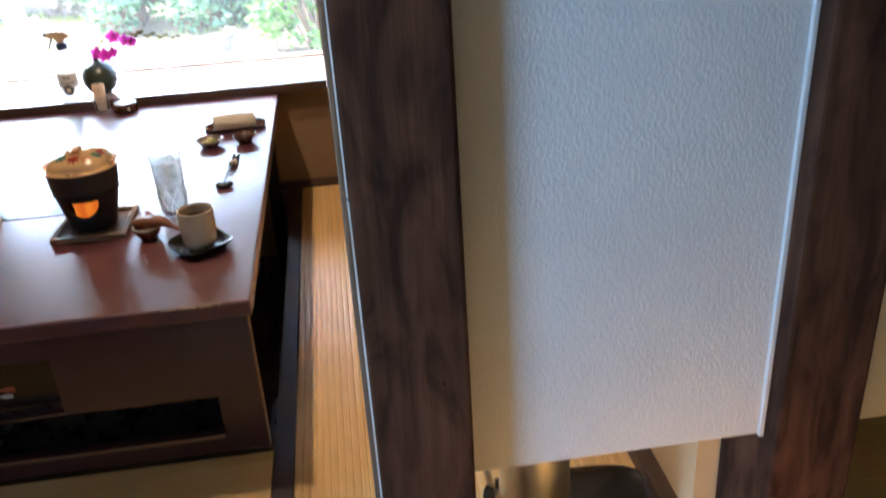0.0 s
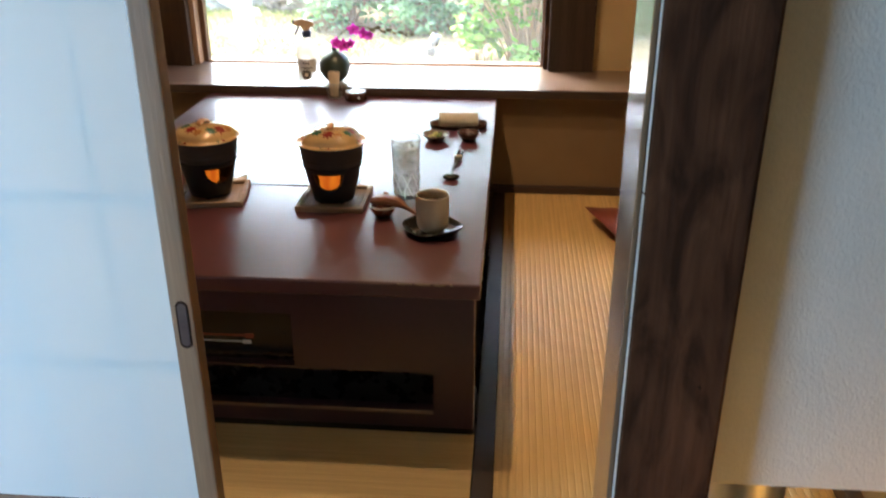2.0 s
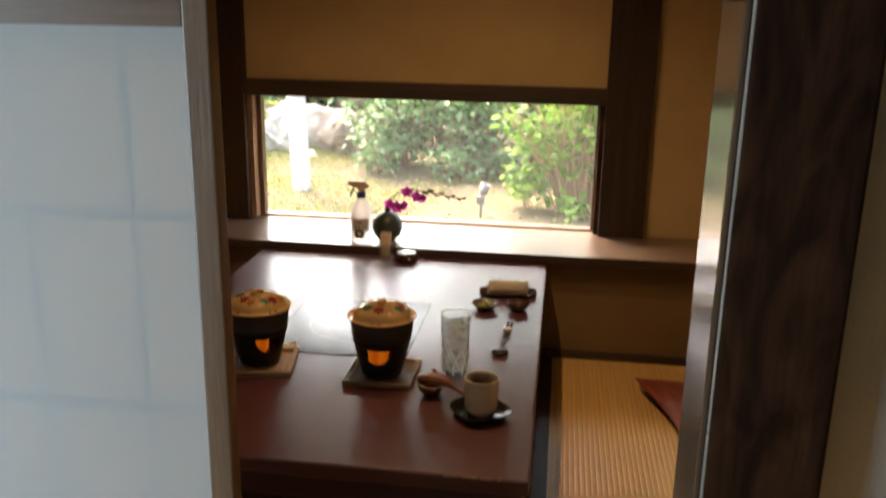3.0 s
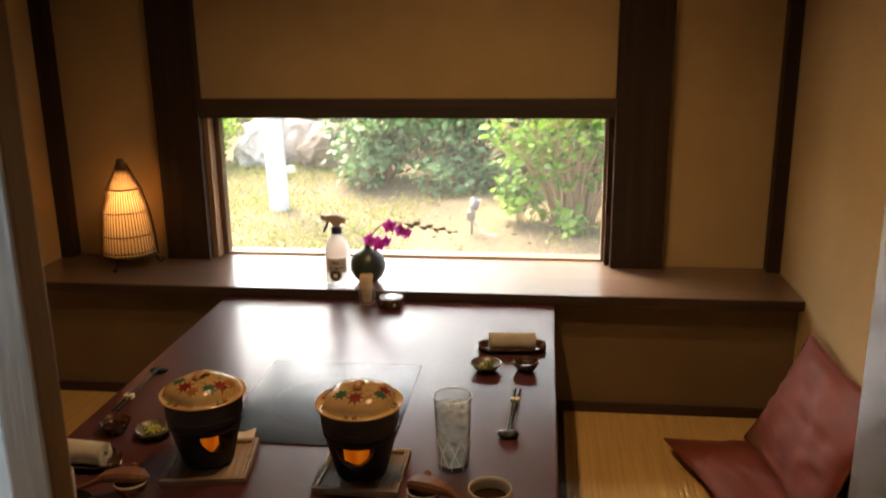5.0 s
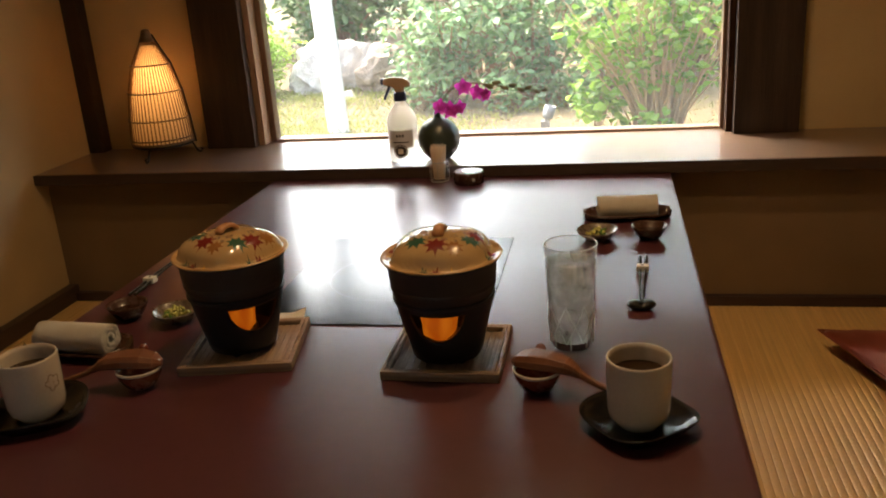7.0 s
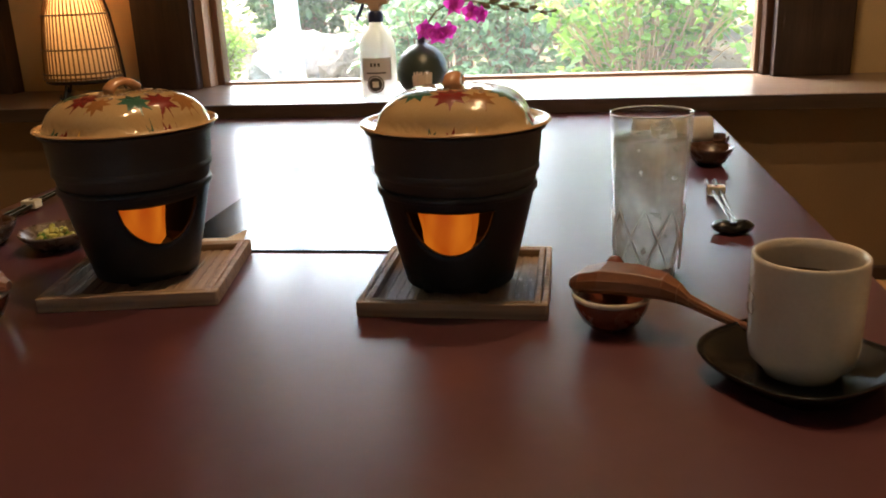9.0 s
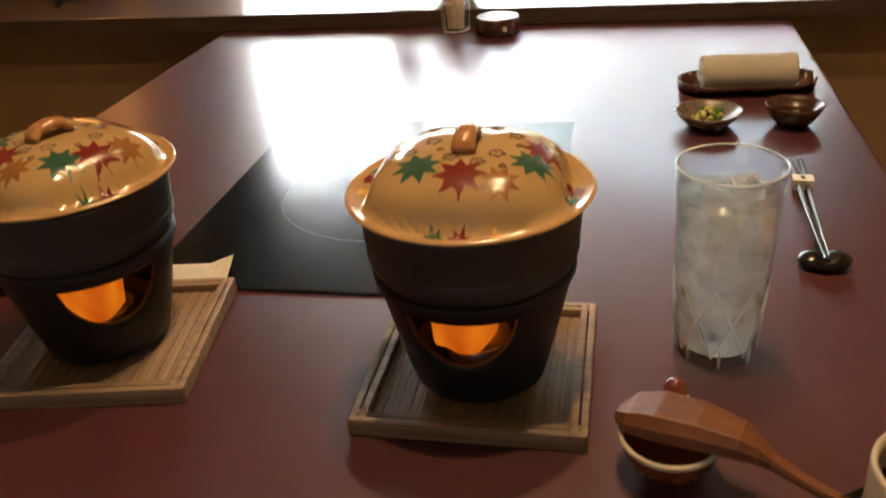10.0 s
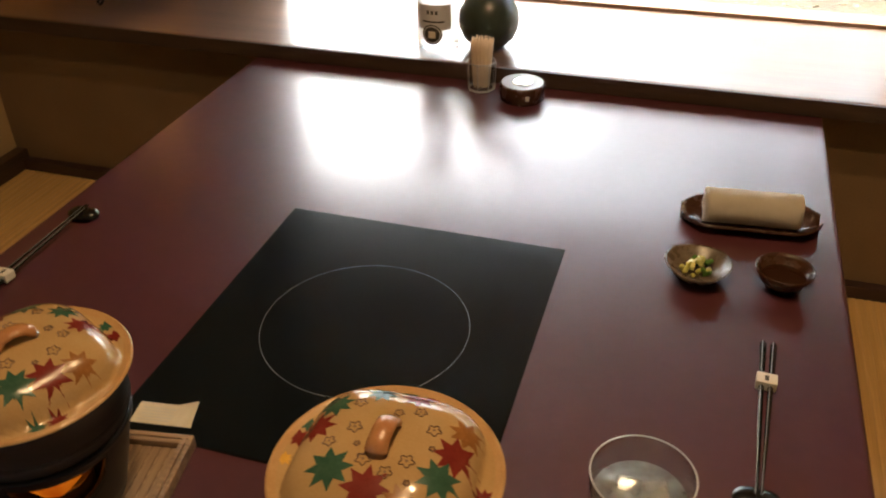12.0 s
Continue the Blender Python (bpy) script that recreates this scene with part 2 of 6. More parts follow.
LEAF_RED = grainy("painted_red", (0.135, 0.016, 0.014), (0.215, 0.032, 0.024), 0.22, (70, 70, 70), 400, 0.0)
LEAF_GREEN = grainy("painted_green", (0.028, 0.074, 0.050), (0.055, 0.128, 0.086), 0.22, (70, 70, 70), 400, 0.0)
LEAF_BROWN = grainy("painted_brown", (0.20, 0.085, 0.025), (0.34, 0.15, 0.05), 0.22, (70, 70, 70), 400, 0.0)
LEAF_GOLD = grainy("painted_gold", (0.55, 0.30, 0.05), (0.75, 0.45, 0.10), 0.22, (70, 70, 70), 400, 0.0)
TRAY_WOOD = grainy("burnt_cedar_tray", (0.13, 0.078, 0.047), (0.41, 0.280, 0.178), 0.6, (2.5, 110, 110), 300, 0.7, 0.002)
TRAY_STRIP = grainy("grooved_cedar_strip", (0.13, 0.080, 0.050), (0.40, 0.275, 0.176), 0.6, (130, 2.5, 130), 320, 0.6, 0.002)
CUP_WHITE = grainy("cream_porcelain", (0.50, 0.43, 0.35), (0.61, 0.54, 0.45), 0.2, (14, 14, 14), 300, 0.04, 0.0005, coat=0.3)
TEA = base_mat("brown_tea", (0.028, 0.013, 0.005), 0.05, Specular_IOR_Level=0.3)
SOY = base_mat("dark_sauce", (0.03, 0.010, 0.004), 0.04)
STONEWARE = grainy("mottled_stoneware", (0.055, 0.042, 0.034), (0.20, 0.155, 0.115), 0.28, (60, 60, 60), 500, 0.2, 0.0008)
SAUCE_BOWL = grainy("dark_brown_bowl", (0.028, 0.014, 0.010), (0.085, 0.040, 0.026), 0.25, (50, 50, 50), 400, 0.15, 0.0006)
RED_BOWL = grainy("red_brown_bowl", (0.105, 0.023, 0.013), (0.19, 0.050, 0.027), 0.25, (40, 40, 40), 300, 0.1, 0.0006, coat=0.3)
SPOON_EDGE = grainy("worn_spoon_edge", (0.16, 0.064, 0.031), (0.30, 0.135, 0.070), 0.45, (14, 60, 60), 300, 0.1, 0.0005)
SPOON_WOOD = grainy("carved_spoon_wood", (0.11, 0.040, 0.020), (0.23, 0.092, 0.046), 0.5, (14, 60, 60), 300, 0.3, 0.0008, Specular_IOR_Level=0.3)
TOWEL = grainy("white_towelling", (0.66, 0.60, 0.51), (0.80, 0.75, 0.67), 0.95, (30, 30, 30), 900, 1.0, 0.004)
PICKLE = grainy("yellow_green_pickle", (0.30, 0.34, 0.07), (0.62, 0.58, 0.20), 0.3, (90, 90, 90), 500, 0.4, 0.001)
CUCUMBER = grainy("green_pickle", (0.03, 0.10, 0.02), (0.16, 0.30, 0.06), 0.25, (90, 90, 90), 500, 0.3, 0.001)
CHOPSTICK = base_mat("black_chopstick", (0.010, 0.011, 0.011), 0.2, Specular_IOR_Level=0.5)
BAND = grainy("paper_band", (0.62, 0.57, 0.47), (0.72, 0.68, 0.58), 0.8, (60, 60, 60), 400, 0.1)
INK = base_mat("dark_ink", (0.05, 0.045, 0.04), 0.7)
FLOWER_INK = base_mat("brown_brush_line", (0.16, 0.09, 0.05), 0.4)
VASE = grainy("dark_green_stoneware", (0.016, 0.026, 0.020), (0.045, 0.066, 0.052), 0.36, (18, 18, 18), 300, 0.12, 0.0008)
BOTTLE = base_mat("frosted_plastic", (0.90, 0.92, 0.93), 0.3, Transmission_Weight=0.6, IOR=1.15)
LABEL_GREY = base_mat("grey_label", (0.54, 0.55, 0.57), 0.5)
RING_GREY = base_mat("dim_grey_print_and_glint", (0.20, 0.21, 0.22), 0.5)
NAVY = base_mat("navy_plastic", (0.012, 0.02, 0.065), 0.35)
TRIGGER = base_mat("tan_plastic", (0.46, 0.33, 0.22), 0.4)
PETAL = leaf_mat("magenta_petal", (0.42, 0.015, 0.28), (0.62, 0.05, 0.44), 0.35)
STEM = grainy("orchid_stem", (0.07, 0.06, 0.02), (0.14, 0.12, 0.04), 0.5, (60, 60, 60), 300, 0.1)
SILVER = grainy("brushed_metal", (0.60, 0.58, 0.55), (0.70, 0.68, 0.64), 0.42, (40, 40, 40), 300, 0.0, 0.0005, metal=1.0)
SPOT_METAL = grainy("weathered_aluminium", (0.16, 0.16, 0.16), (0.28, 0.28, 0.27), 0.5, (20, 20, 20), 200, 0.1, 0.001, metal=0.5)
CHROME = base_mat("chrome_disc", (0.72, 0.73, 0.73), 0.14, 1.0)
PLASTIC_GREY = base_mat("pale_grey_plastic", (0.55, 0.56, 0.55), 0.35)
PLATE_WHITE = base_mat("white_plate", (0.72, 0.70, 0.66), 0.4)
BAMBOO_DARK = grainy("smoked_bamboo", (0.06, 0.030, 0.012), (0.14, 0.075, 0.03), 0.45, (40, 40, 6), 300, 0.2, 0.0006)
BAMBOO_LAMP = grainy("amber_bamboo", (0.22, 0.105, 0.035), (0.40, 0.22, 0.08), 0.45, (40, 40, 6), 300, 0.2, 0.0006)
LAMP_SLAT = grainy("brown_lamp_slat", (0.10, 0.05, 0.018), (0.20, 0.11, 0.04), 0.5, (60, 60, 6), 300, 0.2, 0.0006)
BLACK_METAL = base_mat("black_wrought_iron", (0.012, 0.011, 0.010), 0.45, 0.6)
SATIN = grainy("dark_red_satin", (0.14, 0.024, 0.016), (0.235, 0.050, 0.031), 0.6, (12, 12, 12), 900, 0.2, 0.0006, Sheen_Weight=0.12, Specular_IOR_Level=0.3)
GROUND = grainy("dry_garden_soil", (0.07, 0.047, 0.028), (0.18, 0.14, 0.068), 0.95, (0.9, 0.9, 0.9), 26, 0.8, 0.03, rvar=0.03)
LITTER = leaf_mat("dry_leaf_litter", (0.20, 0.13, 0.06), (0.42, 0.31, 0.16), 0.1, 0.8)
GRASS = leaf_mat("sparse_grass", (0.17, 0.21, 0.045), (0.40, 0.40, 0.13), 0.3, 0.6)
ROCK = grainy("weathered_granite", (0.34, 0.30, 0.255), (0.68, 0.63, 0.56), 0.9, (4, 4, 4), 40, 0.9, 0.03, rvar=0.05)
ROCK_BROWN = grainy("brown_garden_rock", (0.20, 0.145, 0.105), (0.40, 0.31, 0.235), 0.9, (4, 4, 4), 40, 0.9, 0.03, rvar=0.05)
POLE_WHITE = grainy("white_painted_pole", (0.74, 0.73, 0.70), (0.82, 0.81, 0.78), 0.6, (6, 6, 1.5), 60, 0.3, 0.004)
BARK = grainy("brown_bark", (0.14, 0.09, 0.055), (0.30, 0.21, 0.13), 0.9, (20, 20, 5), 120, 0.7, 0.006)
CANE = grainy("tan_cane", (0.30, 0.20, 0.10), (0.50, 0.36, 0.20), 0.7, (30, 30, 6), 200, 0.4, 0.002)
LEAF_DARK = leaf_mat("camellia_leaf", (0.055, 0.125, 0.05), (0.26, 0.42, 0.18), 0.35, 0.35)
LEAF_MID = leaf_mat("hydrangea_leaf", (0.075, 0.19, 0.022), (0.31, 0.50, 0.09), 0.45, 0.5)
LEAF_LIME = leaf_mat("lime_shrub_leaf", (0.20, 0.37, 0.04), (0.42, 0.60, 0.09), 0.4, 0.5)
LEAF_TREE = leaf_mat("tree_leaf", (0.06, 0.125, 0.05), (0.16, 0.26, 0.09), 0.35, 0.45)
FLAME = glow_mat("flame", (1.0, 0.19, 0.012), 0.042, (0.3, 0.08, 0.02))
fn, fk, fb = nodes(FLAME)
ft, fm, fno, fr_ = fn.new("ShaderNodeTexCoord"), fn.new("ShaderNodeMapping"), fn.new("ShaderNodeTexNoise"), fn.new("ShaderNodeValToRGB")
fm.inputs["Scale"].default_value = (1.0, 1.0, 0.45)
fno.inputs["Scale"].default_value, fno.inputs["Detail"].default_value = 30.0, 2.0
fr_.color_ramp.elements[0].color, fr_.color_ramp.elements[1].color = (0.55, 0.055, 0.003, 1), (1.0, 0.235, 0.013, 1)
fr_.color_ramp.elements[0].position, fr_.color_ramp.elements[1].position = 0.32, 0.66
fk.new(ft.outputs["Object"], fm.inputs["Vector"])
fk.new(fm.outputs[0], fno.inputs["Vector"])
fk.new(fno.outputs[0], fr_.inputs[0])
fk.new(fr_.outputs[0], fb.inputs["Emission Color"])
LAMP_PAPER = glow_mat("lit_lamp_paper", (1.0, 0.50, 0.12), 0.23, (0.85, 0.75, 0.55))
ln, lk, lb = nodes(LAMP_PAPER)
lt, lno, lr = ln.new("ShaderNodeTexCoord"), ln.new("ShaderNodeTexNoise"), ln.new("ShaderNodeValToRGB")
lno.inputs["Scale"].default_value, lno.inputs["Detail"].default_value = 26.0, 4.0
lr.color_ramp.elements[0].color, lr.color_ramp.elements[1].color = (0.85, 0.28, 0.012, 1), (1.0, 0.56, 0.13, 1)
lr.color_ramp.elements[0].position, lr.color_ramp.elements[1].position = 0.36, 0.60
lk.new(lt.outputs["Object"], lno.inputs["Vector"])
lk.new(lno.outputs[0], lr.inputs[0])
lk.new(lr.outputs[0], lb.inputs["Emission Color"])
SHELF_PAPER = leaf_mat("lamp_lining_paper", (0.80, 0.62, 0.38), (0.80, 0.62, 0.38), 0.8, 0.8)
BULB_GLOW = glow_mat("bulb", (1.0, 0.60, 0.22), 0.5)
DOWNLIGHT = glow_mat("downlight_disc", (1.0, 0.68, 0.36), 1.4)
RED_MARK = base_mat("red_marking", (0.35, 0.07, 0.03), 0.4)
FUEL = base_mat("fuel_cup", (0.5, 0.5, 0.5), 0.3, 0.8)

# paper lets light through
pn, pl, pb = nodes(PAPER)
tr = pn.new("ShaderNodeBsdfTranslucent")
tr.inputs[0].default_value = (0.80, 0.80, 0.78, 1)
pmix = pn.new("ShaderNodeMixShader")
pmix.inputs[0].default_value = 0.52
pl.new(pb.outputs[0], pmix.inputs[1])
pl.new(tr.outputs[0], pmix.inputs[2])
pl.new(pmix.outputs[0], pn["Material Output"].inputs[0])


# ---- mesh helpers ----
def mesh_ob(name, bm, material, smooth=False):
    me = bpy.data.meshes.new(name)
    if smooth:
        for f in bm.faces:
            f.smooth = True
    bm.normal_update()
    bm.to_mesh(me)
    bm.free()
    me.materials.append(material)
    return new(name, me)


def part(name, bm, material, parent, label="", smooth=False):
    ob = mesh_ob(name, bm, material, smooth)
    ob.parent = parent
    if label:
        ob["label"] = label
    return ob


def thing(name, x, y, z, rz, label, category, group=""):
    ob = new(name)
    ob.empty_display_size = 0.05
    ob.matrix_world = pose(x, y, z, 0, 0, rz)
    return tagged(ob, label, category, group)


def setting(name, bm, material, label="", smooth=False):
    return tagged(mesh_ob(name, bm, material, smooth), label, "", "", "structure")


def box(x0, x1, y0, y1, z0, z1, bevel=0.0, bm=None, segments=2):
    bm = bm or bmesh.new()
    m = Matrix.LocRotScale(((x0 + x1) / 2, (y0 + y1) / 2, (z0 + z1) / 2), None, (x1 - x0, y1 - y0, z1 - z0))
    r = bmesh.ops.create_cube(bm, size=1, matrix=m)
    if bevel:
        edges = list({e for v in r["verts"] for e in v.link_edges})
        bmesh.ops.bevel(bm, geom=edges, offset=bevel, segments=segments, affect="EDGES", profile=0.6)
    return bm


def lathe(profile, segs=48, bm=None, m=None, squash=None):
    """A solid of turning from rows of (radius, height); squash(theta) scales the radius."""
    bm = bm or bmesh.new()
    m = m or Matrix()
    rings = []
    for r, z in profile:
        if r < 1e-6:
            rings.append([bm.verts.new(m @ Vector((0, 0, z)))])
        else:
            rings.append([bm.verts.new(m @ Vector((r * (squash(a) if squash else 1) * math.cos(a), r * (squash(a) if squash else 1) * math.sin(a), z)))
                          for a in (2 * math.pi * i / segs for i in range(segs))])
    for a, b in zip(rings, rings[1:]):
        for i in range(segs):
            j = (i + 1) % segs
            q = [a[i % len(a)], a[j % len(a)], b[j % len(b)], b[i % len(b)]]
            q = [v for k, v in enumerate(q) if v not in q[:k]]
            if len(q) > 2:
                bm.faces.new(q)
    return bm


def tube(points, radius, segs=8, bm=None, cap=True):
    """A tube along points; radius is a number or one per point."""
    bm = bm or bmesh.new()
    pts = [Vector(p) for p in points]
    rad = radius if isinstance(radius, (list, tuple)) else [radius] * len(pts)
    rings = []
    for i, p in enumerate(pts):
        d = (pts[min(i + 1, len(pts) - 1)] - pts[max(i - 1, 0)]).normalized()
        side = d.cross(Vector((0, 0, 1)) if abs(d.z) < 0.95 else Vector((1, 0, 0))).normalized()
        up = side.cross(d)
        rings.append([bm.verts.new(p + rad[i] * (math.cos(a) * side + math.sin(a) * up)) for a in (2 * math.pi * k / segs for k in range(segs))])
    for a, b in zip(rings, rings[1:]):
        for k in range(segs):
            bm.faces.new((a[k], a[(k + 1) % segs], b[(k + 1) % segs], b[k]))
    if cap:
        bm.faces.new(rings[0][::-1])
        bm.faces.new(rings[-1])
    return bm


def blob(center, scale, seed=0, rough=0.15, sub=3, freq=2.0, bm=None):
    bm = bm or bmesh.new()
    r = bmesh.ops.create_icosphere(bm, subdivisions=sub, radius=1)
    for v in r["verts"]:
        d = 1 + rough * noise.noise(v.co * freq + Vector((seed * 7.3, seed * 1.7, 0)))
        v.co = Vector(center) + Vector((v.co.x * scale[0], v.co.y * scale[1], v.co.z * scale[2])) * d
    return bm


def ring_flat(r0, r1, z, segs=64, bm=None, cx=0, cy=0):
    bm = bm or bmesh.new()
    a = [bm.verts.new((cx + r0 * math.cos(t), cy + r0 * math.sin(t), z)) for t in (2 * math.pi * i / segs for i in range(segs))]
    b = [bm.verts.new((cx + r1 * math.cos(t), cy + r1 * math.sin(t), z)) for t in (2 * math.pi * i / segs for i in range(segs))]
    for i in range(segs):
        bm.faces.new((a[i], a[(i + 1) % segs], b[(i + 1) % segs], b[i])[::-1])
    return bm


# ---- structure ----
TOP, CEIL = 0.41, 2.10            # tabletop and ceiling heights above the tatami
WL, WR = -2.19, 0.60              # side walls of the room
FRONT, BACK = 0.87, 3.50          # corridor face of the front wall, inner face of the window wall
LOW = -0.30                       # corridor floor

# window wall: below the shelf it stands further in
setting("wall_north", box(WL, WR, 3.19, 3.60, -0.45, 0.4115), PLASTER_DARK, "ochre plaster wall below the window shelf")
for nm, a, b in (("wall_north_west", WL, -1.745), ("wall_north_east", 0.178, WR)):
    setting(nm, box(a, b, BACK + 0.01, 3.64, 0.445, CEIL), PLASTER, "ochre plaster wall beside the window")
setting("wall_north_above", box(-1.571, -0.012, BACK + 0.01, 3.64, 1.073, CEIL), PLASTER, "ochre plaster wall above the window")
setting("wall_west", box(WL - 0.12, WL, FRONT + 0.12, 3.64, -0.45, CEIL), PLASTER, "ochre plaster side wall")
setting("wall_east", box(WR, WR + 0.17, 1.05, 3.64, -0.45, CEIL), PLASTER, "ochre plaster side wall")
setting("ceiling", box(WL - 0.12, WR + 0.17, FRONT + 0.03, 3.64, CEIL, CEIL + 0.06), CEILING)
for i, (x0, x1) in enumerate(((-1.745, -1.571), (-0.012, 0.178))):
    setting("post_%d" % (i + 1), box(x0, x1, 3.465, 3.64, 0.445, CEIL, 0.004), WINDOW_POST, "thick dark-stained timber post beside the window")
for i, (x0, x1) in enumerate(((WL, WL + 0.055), (WR - 0.048, WR))):
    setting("corner_post_%d" % (i + 1), box(x0, x1, 3.45, 3.508, 0.445, CEIL, 0.003), WINDOW_POST, "slim dark timber post in the room corner")
setting("window_lintel", box(-1.571, -0.012, 3.475, 3.64, 1.002, 1.073, 0.003), BEAM_WOOD, "dark timber lintel over the window")
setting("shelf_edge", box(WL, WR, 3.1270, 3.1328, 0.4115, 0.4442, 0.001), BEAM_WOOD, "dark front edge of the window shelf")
shelf = setting("window_shelf", box(WL, WR, 3.133, 3.66, 0.4115, 0.445, 0.004), SHELF_WOOD, "long polished brown wooden shelf under the window")
setting("baseboard_north", box(WL + 0.03, WR - 0.03, 3.165, 3.192, 0, 0.028, 0.003), TRIM)
setting("baseboard_west", box(WL - 0.002, WL + 0.035, 1.0, 3.19, 0, 0.052, 0.004), SIDE_WOOD)
setting("baseboard_east", box(WR - 0.035, WR + 0.002, 1.06, 3.19, 0, 0.045, 0.004), SIDE_WOOD)

# window
win = tagged(new("window_1"), "wide low picture window onto the garden", "window", "", "structure")
part("window_jamb", box(-1.571, -1.548, 3.50, 3.60, 0.446, 1.002, 0.002), JAMB_WOOD, win)
part("window_jamb", box(-0.031, -0.012, 3.50, 3.60, 0.446, 1.002, 0.002), POST_WOOD, win)
part("window_frame", box(-1.548, -1.527, 3.555, 3.60, 0.446, 1.002, 0.002), DOOR_WOOD, win)
part("window_frame", box(-0.042, -0.031, 3.555, 3.60, 0.446, 1.002, 0.002), DOOR_WOOD, win)
part("window_sill", box(-1.527, -0.042, 3.56, 3.60, 0.445, 0.453, 0.001), JAMB_WOOD, win)
part("window_head", box(-1.527, -0.042, 3.56, 3.60, 0.994, 1.003, 0.001), POST_WOOD, win)
pane = part("pane", box(-1.527, -0.042, 3.578, 3.582, 0.453, 0.994), PANE, win)
pane.visible_shadow = False

# floor of the raised room, with the leg pit under the table
PX0, PX1, PY0, PY1 = -1.42, -0.20, 1.52, 3.18
floor_bm = box(WL, PX0, 0.967, 3.19, LOW, -0.012)
box(PX1, WR, 0.967, 3.19, LOW, -0.012, bm=floor_bm)
box(PX0, PX1, 0.967, PY0, LOW, -0.012, bm=floor_bm)
box(PX0, PX1, PY0, 3.19, -0.45, -0.30, bm=floor_bm)
setting("floor", floor_bm, BLACK_WOOD, "raised floor with a sunken dark leg pit")


def ribbed_mat(name, x0, x1, y0, y1, pitch, material, depth=0.0017):
    """A mat with rounded woven ribs running along y."""
    bm = bmesh.new()
    count = max(1, round((x1 - x0) / pitch))
    p, rows = (x1 - x0) / count, []
    for i in range(count):
        for k, h in ((0.0, 0.0), (0.16, 0.75), (0.38, 1.0), (0.64, 1.0), (0.86, 0.75)):
            rows.append((x0 + (i + k) * p, -depth + depth * h))
    rows.append((x1, -depth))
    a = [bm.verts.new((x, y0, z)) for x, z in rows]
    b = [bm.verts.new((x, y1, z)) for x, z in rows]
    for i in range(len(rows) - 1):
        bm.faces.new((a[i], a[i + 1], b[i + 1], b[i]))
    c = [bm.verts.new((x, y, -0.012)) for x, y in ((x0, y0), (x1, y0), (x1, y1), (x0, y1))]
    bm.faces.new(c[::-1])
    bm.faces.new([*a[::-1], c[0], c[1]][::-1])
    bm.faces.new([*b, c[2], c[3]][::-1])
    bm.faces.new((a[0], b[0], c[3], c[0]))
    bm.faces.new((b[-1], a[-1], c[1], c[2]))
    return setting(name, bm, material, "woven straw-coloured tatami mat")


ribbed_mat("tatami_east", -0.178, WR - 0.03, 0.962, 3.165, 0.0168, TATAMI)
ribbed_mat("tatami_west", WL + 0.03, PX0 - 0.03, 0.962, 3.165, 0.0168, TATAMI)
setting("tatami_south", box(PX0 - 0.03, -0.228, 1.008, 1.498, -0.012, 0.0, 0.002), TATAMI_X, "woven straw-coloured tatami mat before the table")
setting("mat_border_south", box(PX0 - 0.03, -0.196, 0.968, 1.006, -0.012, 0.001, 0.002), TRIM)
setting("mat_border_east", box(-0.226, -0.180, 1.008, 3.165, -0.012, 0.001, 0.002), TRIM)
setting("pit_border_south", box(PX0, -0.228, 1.50, 1.525, -0.012, 0.001, 0.002), TRIM)
thr = box(-1.40, 0.012, 0.872, 0.915, -0.10, 0.001, 0.003)
setting("threshold", thr, THRESHOLD, "worn grooved wooden threshold")
setting("threshold_inner", box(-1.40, 0.012, 0.919, 0.960, -0.10, 0.001, 0.003), THRESHOLD)
setting("threshold_groove", box(-1.40, 0.012, 0.914, 0.920, -0.10, -0.006), THRESHOLD)
setting("step_wall", box(-1.40, 0.012, 0.90, 0.94, LOW, -0.10), PLASTER)

# front wall on the corridor side
post = setting("post_3", box(0.012, 0.158, 0.866, 1.055, LOW, 2.30, 0.006), POST_WOOD, "rough dark-stained timber door post with a knot")
part("knot", blob((0.121, 0.8672, 0.570), (0.015, 0.0012, 0.030), 4, 0.25, 4), KNOT, post, "dark knot", True)
part("knot", blob((0.080, 0.8672, 0.821), (0.005, 0.0011, 0.010), 6, 0.45, 4), KNOT, post, "dark knot", True)
rnd = random.Random(31)
z = 0.05
while z < 1.7:
    h = rnd.uniform(0.05, 0.30)
    w = rnd.uniform(0.0012, 0.0035)
    part("worn_edge", box(0.0112, 0.0125 + w, 0.8672, 0.8700 + w, z, z + h, 0.0006, segments=1), EDGE_WORN, post, "pale worn edge")
    z += h + rnd.uniform(0.001, 0.007)
setting("door_jamb", box(0.0035, 0.0115, 0.876, 1.03, 0.0, 1.391, 0.002), JAMB_GLOSS, "glossy varnished brown wooden door jamb")
setting("post_4", box(0.640, 0.780, 0.866, 1.045, LOW, 2.30, 0.006), POST_WOOD, "rough dark-stained timber post")
for i, (x0, x1) in enumerate(((0.158, 0.640), (0.780, 1.75))):
    setting("wall_south_panel_%d" % (i + 1), box(x0, x1, 0.908, 0.965, 0.359, 2.30, 0.006), WHITE_PLASTER, "textured white plaster panel with a gap below it")
    setting("sill_beam_%d" % (i + 1), box(x0, x1, 0.878, 1.012, -0.008, 0.052, 0.004), BEAM_WOOD, "dark timber sill beam")
    setting("wall_south_low_%d" % (i + 1), box(x0, x1, 0.905, 0.965, LOW, -0.008), PLASTER, "ochre plaster wall below the sill beam")
strip = box(0.631, 0.6395, 0.901, 0.909, 0.359, 2.30, 0.002)
setting("panel_edge_strip", strip, WHITE_PLASTER)
